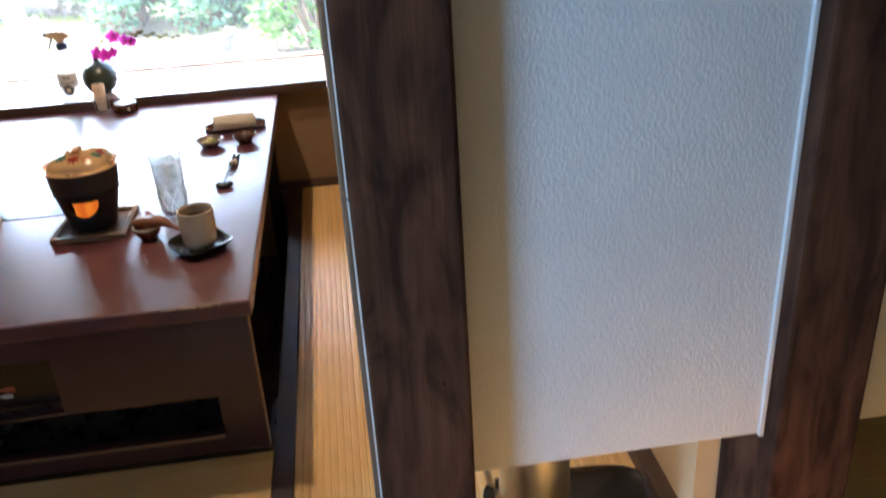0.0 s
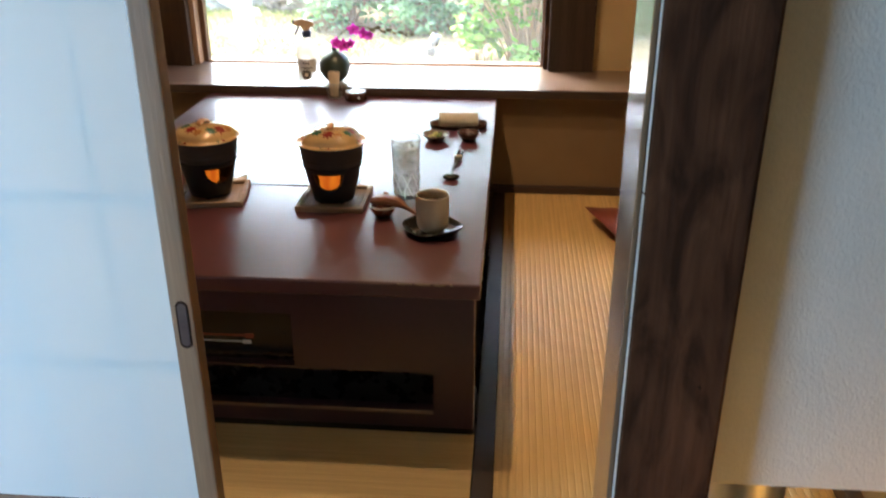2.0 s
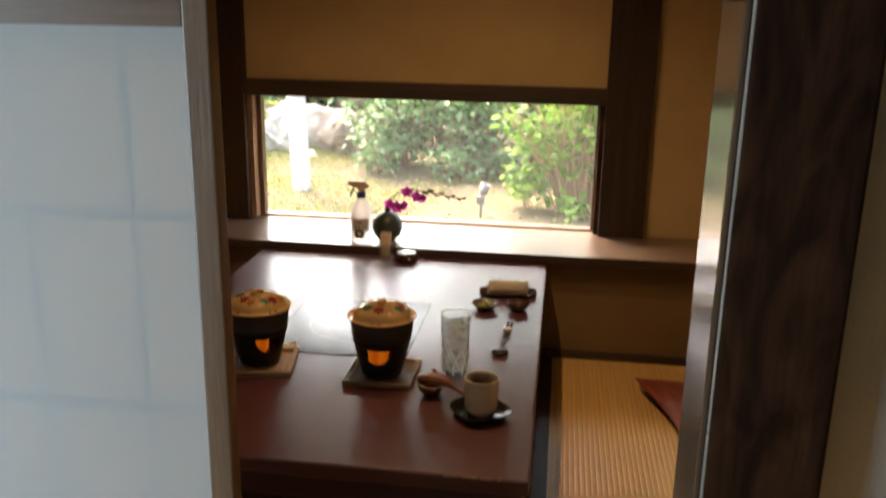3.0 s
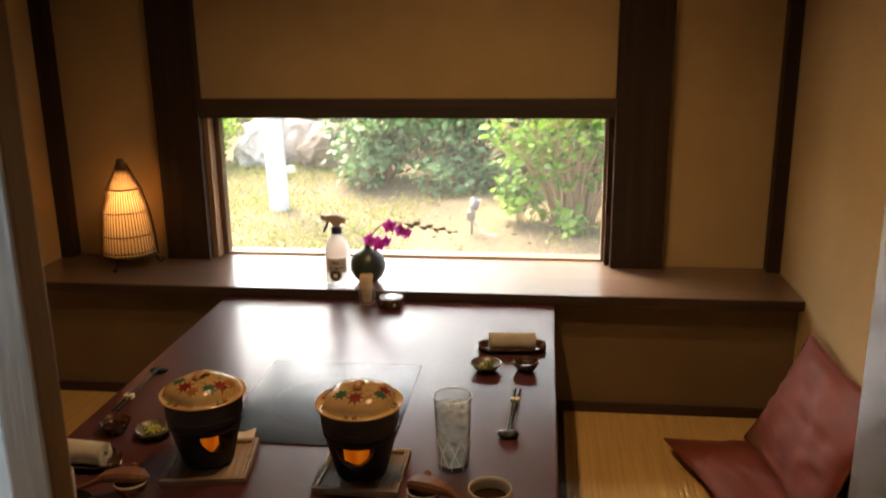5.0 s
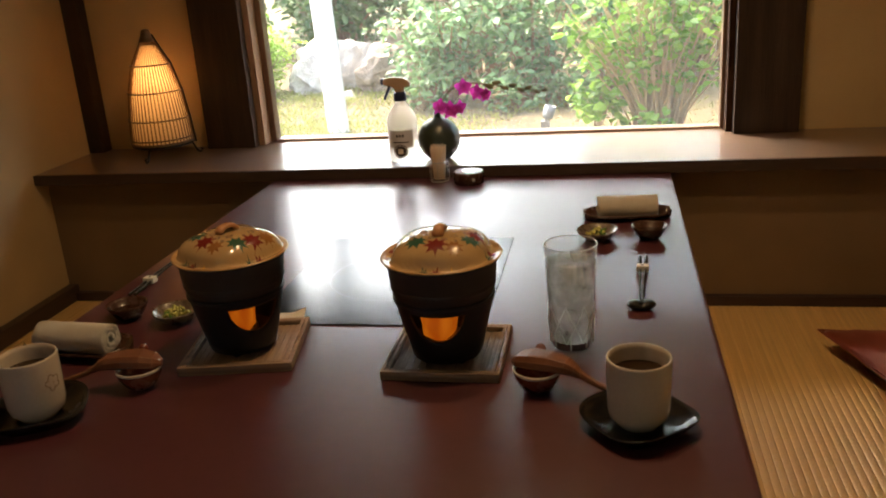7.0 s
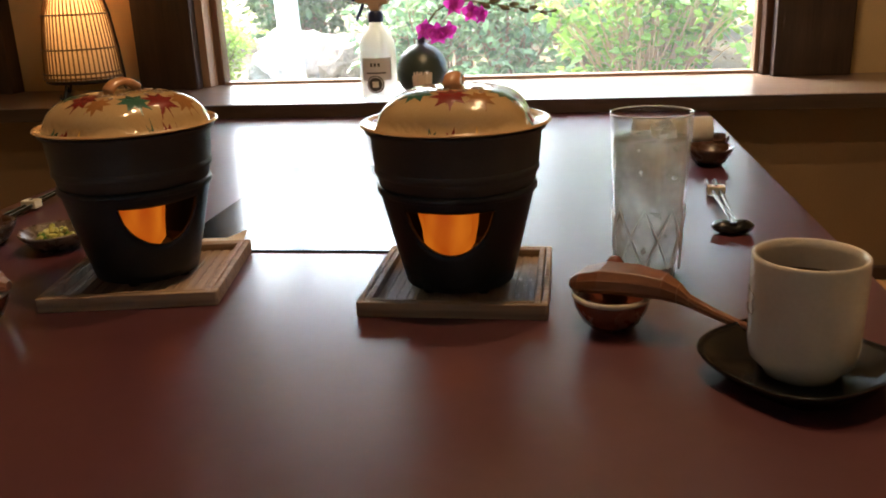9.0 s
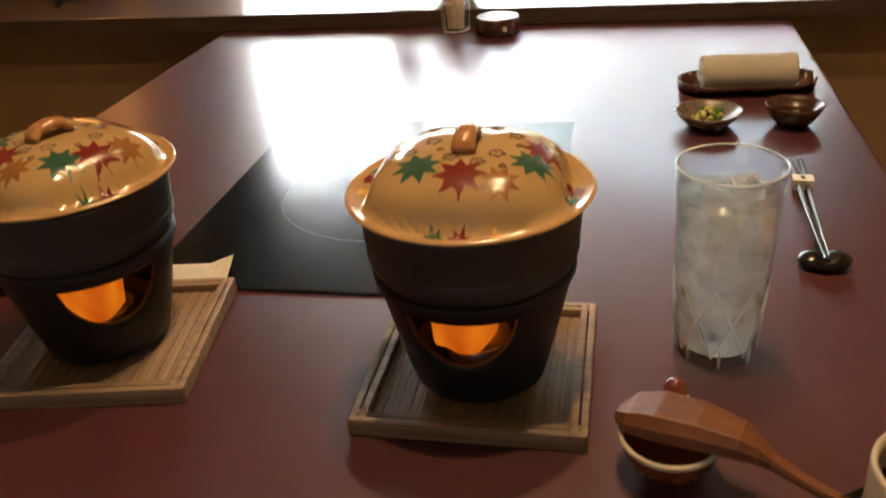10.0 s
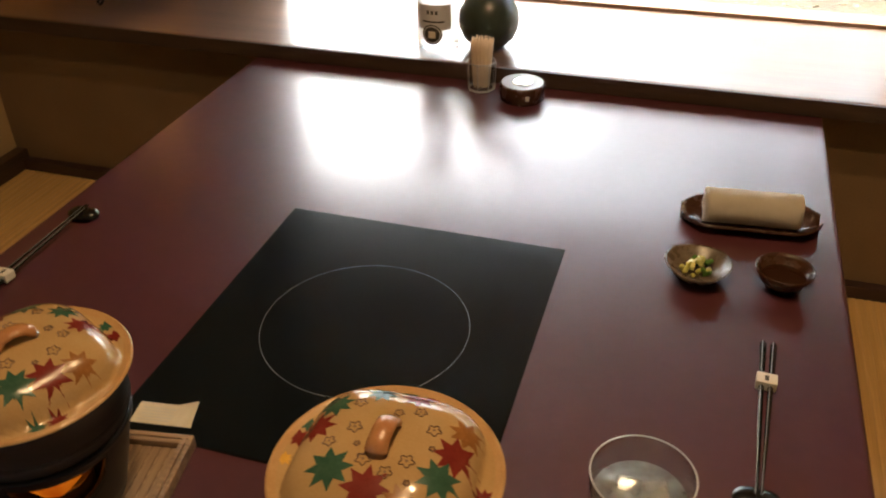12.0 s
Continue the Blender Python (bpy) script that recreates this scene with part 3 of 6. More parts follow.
setting("door_lintel", box(WL - 0.1, 0.012, 0.862, 1.0, 1.392, 1.50, 0.004), BEAM_WOOD, "dark timber lintel over the sliding door")
setting("wall_south_above", box(WL - 0.1, 0.012, 0.89, 0.98, 1.50, 2.30), PLASTER)
setting("wall_south_west", box(-2.56, -1.40, 0.90, 0.99, LOW, 1.392), PLASTER)
setting("wall_south_far_west", box(-2.56, WL - 0.1, 0.90, 0.99, 1.392, 2.30), PLASTER)
setting("post_5", box(-1.46, -1.40, 0.93, 1.01, LOW, 1.392, 0.003), POST_WOOD)
setting("neighbour_floor", box(0.77, 1.75, 1.0, 2.4, LOW, 0.0), TATAMI_X)
setting("neighbour_wall", box(0.77, 1.75, 2.4, 2.5, LOW, 2.3), PLASTER)
setting("neighbour_side_wall", box(1.75, 1.85, 0.90, 2.5, LOW, 2.3), PLASTER)
setting("neighbour_ceiling", box(0.77, 1.75, 1.0, 2.4, CEIL, CEIL + 0.05), CEILING)

# corridor shell
setting("corridor_wall_east", box(1.75, 1.85, -1.5, 0.90, LOW, 2.3), PLASTER)
cw = box(-2.56, -2.46, -1.42, -0.75, LOW, 2.3)
box(-2.56, -2.46, 0.12, 0.90, LOW, 2.3, bm=cw)
box(-2.56, -2.46, -0.75, 0.12, LOW, 0.3, bm=cw)
box(-2.56, -2.46, -0.75, 0.12, 1.75, 2.3, bm=cw)
setting("corridor_wall_west", cw, PLASTER, "ochre plaster corridor wall with a window")
setting("corridor_wall_south", box(-2.56, 1.85, -1.5, -1.42, LOW, 2.3), PLASTER)
setting("corridor_ceiling", box(-2.56, 1.85, -1.5, 0.98, 2.30, 2.36), CEILING)
corridor = setting("corridor_floor", box(-2.46, 1.75, -1.42, 0.90, LOW - 0.06, LOW - 0.02), CORRIDOR, "dark polished corridor floorboards")
for i in range(14):
    y = -1.42 + i * 0.165
    part("plank", box(-2.46, 1.75, y, y + 0.162, LOW - 0.02, LOW, 0.002), CORRIDOR, corridor)
# unseen roof overhang added to keep direct sun out, and outer wall above the window
setting("sun_block_eave", box(-4.0, 3.0, 3.64, 4.40, 2.14, 2.22), CEILING)
setting("outer_wall", box(-4.0, 3.0, 3.62, 3.66, 2.10, 2.36), PLASTER)

# ---- shoji door, drawn half open ----
door = tagged(new("door_1"), "sliding white paper shoji door with brown frame, half open", "door", "", "structure")
DX0, DX1, DY0, DY1 = -1.41, -0.624, 0.872, 0.902
for a, b in ((DX0, DX0 + 0.034), (DX1 - 0.034, DX1)):
    part("stile", box(a, b, DY0, DY1, 0.003, 1.39, 0.003), DOOR_WOOD, door)
part("top_rail", box(DX0 + 0.034, DX1 - 0.034, DY0 + 0.002, DY1 - 0.002, 1.348, 1.39, 0.002), DOOR_WOOD_X, door)
part("middle_rail", box(DX0 + 0.034, DX1 - 0.034, DY0 + 0.002, DY1 - 0.002, 0.246, 0.288, 0.002), DOOR_WOOD_X, door)
part("bottom_rail", box(DX0 + 0.034, DX1 - 0.034, DY0 + 0.002, DY1 - 0.002, 0.003, 0.05, 0.002), DOOR_WOOD_X, door)
part("skirt_board", box(DX0 + 0.034, DX1 - 0.034, DY0 + 0.010, DY1 - 0.010, 0.05, 0.246), DOOR_WOOD_X, door)
part("paper", box(DX0 + 0.034, DX1 - 0.034, DY0 + 0.006, DY0 + 0.0066, 0.288, 1.348), PAPER, door)
for k in range(5):
    x = -0.742 - 0.150 * k
    if x > DX0 + 0.05:
        part("lattice_bar", box(x - 0.0035, x + 0.0035, DY0 + 0.0068, DY0 + 0.020, 0.288, 1.348), DOOR_WOOD, door)
for z in (0.560, 0.834, 1.110):
    part("lattice_bar", box(DX0 + 0.034, DX1 - 0.034, DY0 + 0.0068, DY0 + 0.017, z - 0.0035, z + 0.0035), DOOR_WOOD_X, door)

def stadium(cx, cz, w, h, y0, y1):
    """Upright plate with half-round ends."""
    bm = bmesh.new()
    edge = [(cx + w * math.cos(a), cz + (h - w) * (1 if k < 10 else -1) + w * math.sin(a)) for k in range(20) for a in (math.pi * (k - (k >= 10)) / 9,)]
    front, back = [[bm.verts.new((x, y, z)) for x, z in edge] for y in (y0, y1)]
    bm.faces.new(front)
    bm.faces.new(back[::-1])
    for a in range(len(edge)):
        b = (a + 1) % len(edge)
        bm.faces.new((front[b], front[a], back[a], back[b]))
    bmesh.ops.recalc_face_normals(bm, faces=bm.faces)
    return bm


pull = part("pull_recess", stadium(DX1 - 0.016, 0.633, 0.0068, 0.036, DY0 - 0.0012, DY0 + 0.004), TRIM, door, "dark recessed finger pull")
part("pull_rim", stadium(DX1 - 0.016, 0.633, 0.0098, 0.040, DY0 - 0.0006, DY0 + 0.003), KNOT, pull)

# ---- dining table ----
TX0, TX1, TY0, TY1 = -1.384, -0.219, 1.477, 3.184
table = thing("dining_table", 0, 0, 0, 0, "low dark red lacquered dining table with worn edges", "table")
top_bm = box(TX0, TX1, TY0, TY1, 0.372, TOP, 0.007, segments=3)
part("tabletop", top_bm, LACQUER, table)
for k, (a, b) in enumerate(((-0.405, -0.372), (-0.366, -0.330), (-0.326, -0.296), (-0.288, -0.280))):
    part("worn_patch", box(a, b, TY0 + 0.0003, TY0 + 0.006, 0.4035, 0.4085 + 0.0006 * (k % 2), 0.0015), LACQUER_WORN, table, "pale chipped patch on the front edge")
fb = bmesh.new()
for x0, x1, z0, z1 in ((-1.378, -0.955, 0.172, 0.372), (-0.955, -0.655, 0.317, 0.372), (-0.955, -0.655, 0.172, 0.178), (-0.655, -0.232, 0.172, 0.372),
                       (-1.378, -1.29, 0.02, 0.172), (-0.326, -0.232, 0.02, 0.172), (-1.29, -0.326, 0.02, 0.069)):
    box(x0, x1, 1.487, 1.512, z0, z1, bm=fb)
bmesh.ops.remove_doubles(fb, verts=fb.verts, dist=1e-4)
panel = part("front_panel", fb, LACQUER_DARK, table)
part("edge_molding", box(-0.2335, -0.2305, 1.486, 1.513, 0.02, 0.370, 0.001), LACQUER_WORN, table, "pale worn corner edge")
part("plinth", box(-1.378, -0.232, 1.492, 1.515, 0.0, 0.020), BLACK_LACQUER, table)
part("slot_lip", box(-1.288, -0.328, 1.483, 1.49, 0.060, 0.069, 0.001), SHELF_WOOD, table)
cb = part("control_box", box(-0.956, -0.654, 1.53, 1.60, 0.177, 0.318), BLACK_LACQUER, table, "black cooktop control panel")
part("control_marking", box(-0.93, -0.765, 1.5285, 1.530, 0.228, 0.232), RED_MARK, cb)
part("control_marking", box(-0.93, -0.775, 1.5285, 1.530, 0.212, 0.215), PLASTIC_GREY, cb)
part("control_knob", box(-0.782, -0.760, 1.5275, 1.530, 0.223, 0.236, 0.001), RED_MARK, cb)
part("control_knob", box(-0.79, -0.768, 1.5275, 1.530, 0.208, 0.218, 0.001), PLASTIC_GREY, cb)
part("inner_back", box(-1.29, -0.326, 1.66, 1.68, -0.25, 0.19), BLACK_WOOD, table)
for x in (-1.36, -0.30):
    part("leg", box(x, x + 0.05, 2.98, 3.04, -0.30, 0.372, 0.004), BLACK_LACQUER, table)
for x in (-1.34, -0.31):
    part("leg", box(x, x + 0.04, 1.62, 1.66, -0.30, 0.372, 0.004), BLACK_LACQUER, table)

cook = thing("cooktop", -0.81, 2.323, TOP, 0, "flush black ceramic-glass induction cooktop with a thin grey ring", "cooktop")
part("rim", box(-0.213, 0.213, -0.243, 0.243, 0, 0.0012, 0.0005), BLACK_LACQUER, cook)
part("glass_plate", box(-0.2115, 0.2115, -0.2415, 0.2415, 0.0006, 0.0022, 0.0006), IH_GLASS, cook)
part("ring_mark", ring_flat(0.1328, 0.1336, 0.00245, 96), RING_GREY, cook)


# ---- stove, pot and lid ----
def stove(x, y, rz, tray_rz, lid_rz, tx, ty, side):
    tr = thing("wooden_tray", tx, ty, TOP, tray_rz, "square grooved grey-brown wooden tray under a tabletop stove", "tray", "stove trays")
    h = 0.0905
    part("base_board", box(-h + 0.01, h - 0.01, -h + 0.01, h - 0.01, 0.001, 0.006), TRAY_WOOD, tr)
    for a in (0, 90, 180, 270):
        for y0, y1 in ((-h - 0.001, -h + 0.0052), (-h + 0.0062, -h + 0.0125)):
            b = box(-h, h, y0, y1, 0.0, 0.0155, 0.0018)
            bmesh.ops.transform(b, matrix=pose(0, 0, 0.0002 * (a % 180 > 0), 0, 0, a), verts=b.verts)
            part("rail", b, TRAY_WOOD, tr)
    for k in range(15):
        xx = -0.074 + k * 0.0106
        part("groove_strip", box(xx - 0.0042, xx + 0.0042, -h + 0.012, h - 0.012, 0.005, 0.0072, 0.0008), TRAY_STRIP, tr)
    st = thing("tabletop_stove", x, y, TOP + 0.0072, rz, "small black iron tabletop stove with a lit flame inside", "stove", "tabletop stoves")
    z0, z1, zt, zb, w = 0.006, 0.106, 0.0915, 0.0475, 0.60
    rad = lambda z: 0.0525 + (0.0785 - 0.0525) * (z / 0.106) ** 0.9

    def wall(inset):
        """Rows of columns; within the opening each column is split in a low and a high strip."""
        cols = []
        th = [-w + 2 * w * i / 28 for i in range(29)] + [w + (2 * math.pi - 2 * w) * i / 60 for i in range(1, 60)]
        for t in th:
            s = max(0.0, 1 - (t / w) ** 2) ** 0.5 if t <= w + 1e-6 else 0
            lo = zt - (zt - zb) * s
            zs = [z0 + (lo - z0) * k / 5 for k in range(6)] + [zt + (z1 - zt) * k / 3 for k in range(4)]
            cols.append([Vector(((rad(z) - inset) * math.sin(t), -(rad(z) - inset) * math.cos(t), z)) for z in zs])
        return cols

    bm = bmesh.new()
    vo = [[bm.verts.new(p) for p in c] for c in wall(0)]
    vi = [[bm.verts.new(p) for p in c] for c in wall(0.0035)]
    n = len(vo)
    for i in range(n):
        j = (i + 1) % n
        for k in range(9):
            if k == 5 and i < 28:
                bm.faces.new((vo[i][5], vo[j][5], vi[j][5], vi[i][5]))
                bm.faces.new((vo[i][6], vo[j][6], vi[j][6], vi[i][6])[::-1])
                continue
            bm.faces.new((vo[i][k], vo[j][k], vo[j][k + 1], vo[i][k + 1]))
            bm.faces.new((vi[i][k], vi[i][k + 1], vi[j][k + 1], vi[j][k]))
        bm.faces.new((vo[i][9], vo[j][9], vi[j][9], vi[i][9]))
        bm.faces.new((vo[i][0], vi[i][0], vi[j][0], vo[j][0]))
    bmesh.ops.remove_doubles(bm, verts=bm.verts, dist=1e-6)
    bmesh.ops.recalc_face_normals(bm, faces=bm.faces)
    part("body", bm, IRON, st, "", True)
    part("bottom_plate", lathe([(0, 0.004), (0.05, 0.004), (0.0515, 0.007), (0.049, 0.009), (0, 0.009)], 48), IRON, st)
    part("inner_lining", lathe([(0.030, 0.0105), (0.0465, 0.012), (0.0478, 0.030), (0.050, 0.034)], 48), IRON_IN, st, "scorched grey inner lining", True)
    for a in (40, 140, 220, 320):
        part("foot", lathe([(0, 0), (0.006, 0), (0.007, 0.006), (0, 0.007)], 12, m=pose(0.042 * math.sin(radians(a)), 0.042 * math.cos(radians(a)), 0)), IRON, st)
    edge = []
    for i in range(41):
        t = -w + 2 * w * i / 40
        z = zt - (zt - zb) * max(0, 1 - (t / w) ** 2) ** 0.5
        edge.append(((rad(z) + 0.0006) * math.sin(t), -(rad(z) + 0.0006) * math.cos(t), z))
    part("opening_rim", tube(edge, 0.0013, 6), IRON, st)
    part("collar", lathe([(0.0785, 0.100), (0.0796, 0.1005), (0.0800, 0.104), (0.0793, 0.1075), (0.0755, 0.107)], 64), IRON, st, "", True)
    fuel = part("fuel_cup", lathe([(0, 0.010), (0.026, 0.010), (0.028, 0.034), (0.026, 0.034), (0.024, 0.014), (0, 0.014)], 32), FUEL, st, "small metal fuel cup", True)
    fl = lathe([(0, 0.034), (0.020, 0.036), (0.026, 0.044), (0.029, 0.062), (0.031, 0.088), (0.027, 0.099), (0, 0.101)], 24)
    for v in fl.verts:
        v.co.x += 0.006 * noise.noise(v.co * 60 + Vector((side * 3, 0, 0))) - 0.008
        v.co.y += 0.006 * noise.noise(v.co * 60 + Vector((0, 5, side))) - 0.012
    part("flame", fl, FLAME, fuel, "orange flame", True)

    pz = TOP + 0.0072 + 0.1075
    pot = thing("clay_pot", x, y, pz, lid_rz, "dark brown clay hot pot with a painted cream lid", "pot", "hot pots")
    part("bowl", lathe([(0, -0.022), (0.055, -0.022), (0.070, -0.012), (0.0775, 0.0005), (0.0805, 0.012), (0.083, 0.030), (0.0845, 0.049), (0.089, 0.053), (0.0895, 0.0555),
                        (0.081, 0.055), (0.076, 0.02), (0, -0.01)], 72), POT_BROWN, pot, "", True)
    part("bowl_band", lathe([(0.0806, 0.011), (0.0822, 0.013), (0.0822, 0.017), (0.0815, 0.019)], 72), POT_BROWN, pot, "", True)
    lz, R, A, H, N = 0.0558, 0.0925, 0.0735, 0.036, 3.4

    def top(px, py):
        """Height of the lid over its rim: a rounded-square dome on a round dished brim."""
        u = (abs(px) / A) ** N + (abs(py) / A) ** N
        r = math.hypot(px, py)
        brim = 0.001 + 0.004 * max(0, (r - 0.07) / 0.0225) ** 2
        dome = H * (1 - min(u, 1) ** 1.0) ** 0.5 if u < 1 else 0
        return lz + max(brim, 0.001 + dome)

    bm = bmesh.new()
    rings, seg = [[bm.verts.new((0, 0, top(0, 0)))]], 96
    for k in range(1, 37):
        r = R * k / 36
        rings.append([bm.verts.new((r * math.cos(t), r * math.sin(t), top(r * math.cos(t), r * math.sin(t)))) for t in (2 * math.pi * i / seg for i in range(seg))])
    rings.append([bm.verts.new((v.co.x * 1.008, v.co.y * 1.008, v.co.z - 0.0018)) for v in rings[-1]])
    rings.append([bm.verts.new((v.co.x * 0.985, v.co.y * 0.985, v.co.z - 0.0030)) for v in rings[-2]])
    rings.append([bm.verts.new((v.co.x * 0.8, v.co.y * 0.8, lz - 0.002)) for v in rings[-3]])
    for a, b in zip(rings, rings[1:]):
        for i in range(seg):
            j = (i + 1) % seg
            bm.faces.new((a[0], b[i], b[j]) if len(a) == 1 else (a[i], b[i], b[j], a[j]))
    brim = lambda r: lz + 0.0016 + 0.004 * ((r - 0.07) / 0.0225) ** 2
    lid = part("lid", bm, GLAZE, pot, "cream glazed lid painted with red and green maple leaves", True)
    arch = [(0, -0.0165, top(0, -0.016) - 0.001), (0, -0.016, lz + H + 0.004), (0, -0.010, lz + H + 0.0095), (0, 0, lz + H + 0.0115), (0, 0.010, lz + H + 0.0095), (0, 0.016, lz + H + 0.004), (0, 0.0165, top(0, 0.016) - 0.001)]
    hb = tube(arch, [0.0052, 0.005, 0.0046, 0.0045, 0.0046, 0.005, 0.0052], 12)
    for v in hb.verts:
        v.co.x *= 1.9
    part("brim_glaze", lathe([(r, brim(r)) for r in (0.0855, 0.088, 0.0905, 0.0926)] + [(0.0938, brim(0.0926) - 0.0022)], 96), GLAZE_TAN, lid, "tan-brown glazed brim", True)
    part("lid_handle", hb, GLAZE_BROWN, lid, "brown glazed strap handle", True)

    def leaf(cx, cy, size, turn, material, points=8):
        bm = bmesh.new()
        edge = []
        for i in range(points * 2):
            t = turn + math.pi * i / points
            edge.append((math.cos(t), math.sin(t), size * (1.0 if i % 2 == 0 else 0.55)))
        c = bm.verts.new((cx, cy, top(cx, cy) + 0.0005))
        prev = None
        for f in (0.2, 0.4, 0.6, 0.8, 1.0):
            cur = [bm.verts.new((cx + f * r * a, cy + f * r * b, top(cx + f * r * a, cy + f * r * b) + 0.0005)) for a, b, r in edge]
            m = len(cur)
            for i in range(m):
                j = (i + 1) % m
                bm.faces.new((c, cur[i], cur[j]) if prev is None else (prev[i], cur[i], cur[j], prev[j]))
            prev = cur
        part("painted_leaf", bm, material, lid, "", True)

    for cx, cy, s, t, mt in ((-0.030, -0.036, 0.0175, 0.3, LEAF_GREEN), (0.002, -0.046, 0.018, 0.1, LEAF_RED), (0.030, -0.050, 0.014, 0.5, LEAF_BROWN),
                             (0.050, -0.022, 0.0165, 0.6, LEAF_GREEN), (0.056, 0.004, 0.017, 0.2, LEAF_RED), (0.058, 0.030, 0.014, 0.0, LEAF_BROWN),
                             (-0.052, 0.030, 0.015, 0.4, LEAF_GREEN), (-0.058, 0.004, 0.016, 0.9, LEAF_RED), (0.010, 0.056, 0.014, 0.2, LEAF_RED), (-0.02, 0.052, 0.013, 0.7, LEAF_GREEN),
                             (0.081, -0.006, 0.009, 0.2, LEAF_RED), (0.078, -0.022, 0.008, 0.6, LEAF_GREEN), (-0.080, 0.012, 0.009, 0.4, LEAF_RED), (-0.078, 0.028, 0.008, 0.1, LEAF_GREEN),
                             (-0.012, -0.081, 0.008, 0.3, LEAF_GREEN), (0.006, -0.082, 0.009, 0.5, LEAF_RED), (0.012, 0.081, 0.009, 0.5, LEAF_RED), (-0.008, 0.082, 0.008, 0.5, LEAF_GREEN),
                             (0.030, -0.078, 0.006, 0.2, LEAF_GOLD), (-0.082, -0.012, 0.007, 0.2, LEAF_GOLD)):
        leaf(cx, cy, s * 1.1, t, mt)

    def blossom(cx, cy, s):
        pts = []
        for i in range(31):
            t = 2 * math.pi * i / 30
            r = s * (0.80 + 0.20 * math.cos(5 * t))
            px, py = cx + r * math.cos(t), cy + r * math.sin(t)
            pts.append((px, py, top(px, py) + 0.0002))
        part("painted_blossom", tube(pts, 0.0006, 4), FLOWER_INK, lid)
        leaf(cx, cy, s * 0.28, 0, FLOWER_INK, 5)

    for cx, cy, s in ((-0.026, 0.006, 0.0062), (0.024, -0.016, 0.0064), (0.034, 0.020, 0.006), (-0.008, -0.023, 0.0062), (-0.040, -0.012, 0.0054), (0.018, 0.036, 0.0054), (-0.032, 0.034, 0.0054), (0.012, -0.030, 0.0058), (0.002, 0.030, 0.0042), (-0.018, -0.010, 0.0026), (0.030, -0.034, 0.0026), (0.038, 0.002, 0.0026)):
        blossom(cx, cy, s)
    return st


stove(-0.641, 1.966, 0, 0, 0, -0.640, 1.970, 1)
stove(-0.993, 1.982, 46, 9.5, -28, -0.986, 1.978, 2)


# ---- crockery ----
def cup(x, y, rz, tea_level=0.072):
    sa = thing("saucer", x, y, TOP, rz + 8, "rounded-square black lacquered saucer under a tea cup", "saucer", "saucers")
    sq = lambda a: 1 / (abs(math.cos(a)) ** 3.2 + abs(math.sin(a)) ** 3.2) ** (1 / 3.2)
    b = lathe([(0, 0.002), (0.040, 0.002), (0.044, 0.0), (0.052, 0.002), (0.066, 0.013), (0.0685, 0.0165), (0.0675, 0.018), (0.062, 0.0135), (0.048, 0.0065), (0, 0.0055)], 64, squash=sq)
    for v in b.verts:
        v.co.z += 0.006 * (v.co.y / 0.07) ** 2 * (v.co.z > 0.008)
    part("dish", b, BLACK_LACQUER, sa, "", True)
    part("foot_ring", lathe([(0.036, 0.0), (0.044, 0.0), (0.045, 0.003), (0.036, 0.003)], 48), BLACK_LACQUER, sa)
    c = thing("tea_cup", x, y, TOP + 0.0062, rz, "tall cream porcelain tea cup with brown tea, on a saucer", "cup", "tea cups")
    part("body", lathe([(0, 0.003), (0.024, 0.003), (0.025, 0.0), (0.028, 0.0), (0.030, 0.004), (0.0385, 0.013), (0.0405, 0.024), (0.0415, 0.055), (0.0420, 0.092), (0.0417, 0.0945), (0.0405, 0.0955),
                        (0.0385, 0.0945), (0.0375, 0.088), (0.0370, 0.03), (0.033, 0.012), (0, 0.009)], 64), CUP_WHITE, c, "", True)
    part("tea", lathe([(0, tea_level), (0.0372, tea_level)], 48), TEA, c, "brown tea")

    def on_wall(t, z):
        return Vector((0.0417 * math.cos(t), 0.0417 * math.sin(t), z))
    pts = []
    for i in range(61):
        a = 2 * math.pi * i / 60
        r = 0.0125 * (0.62 + 0.38 * abs(math.sin(2.5 * a)))
        pts.append(on_wall(-0.55 + r * math.cos(a) / 0.0417, 0.058 + r * math.sin(a)))
    part("brushed_flower", tube(pts, 0.0005, 5), FLOWER_INK, c)
    part("flower_dot", lathe([(0, -0.0006), (0.0016, 0.0), (0, 0.0006)], 10, m=Matrix.Translation(on_wall(-0.55, 0.058))), FLOWER_INK, c)


cup(-0.352, 1.772, -150)
cup(-1.212, 1.738, 20)


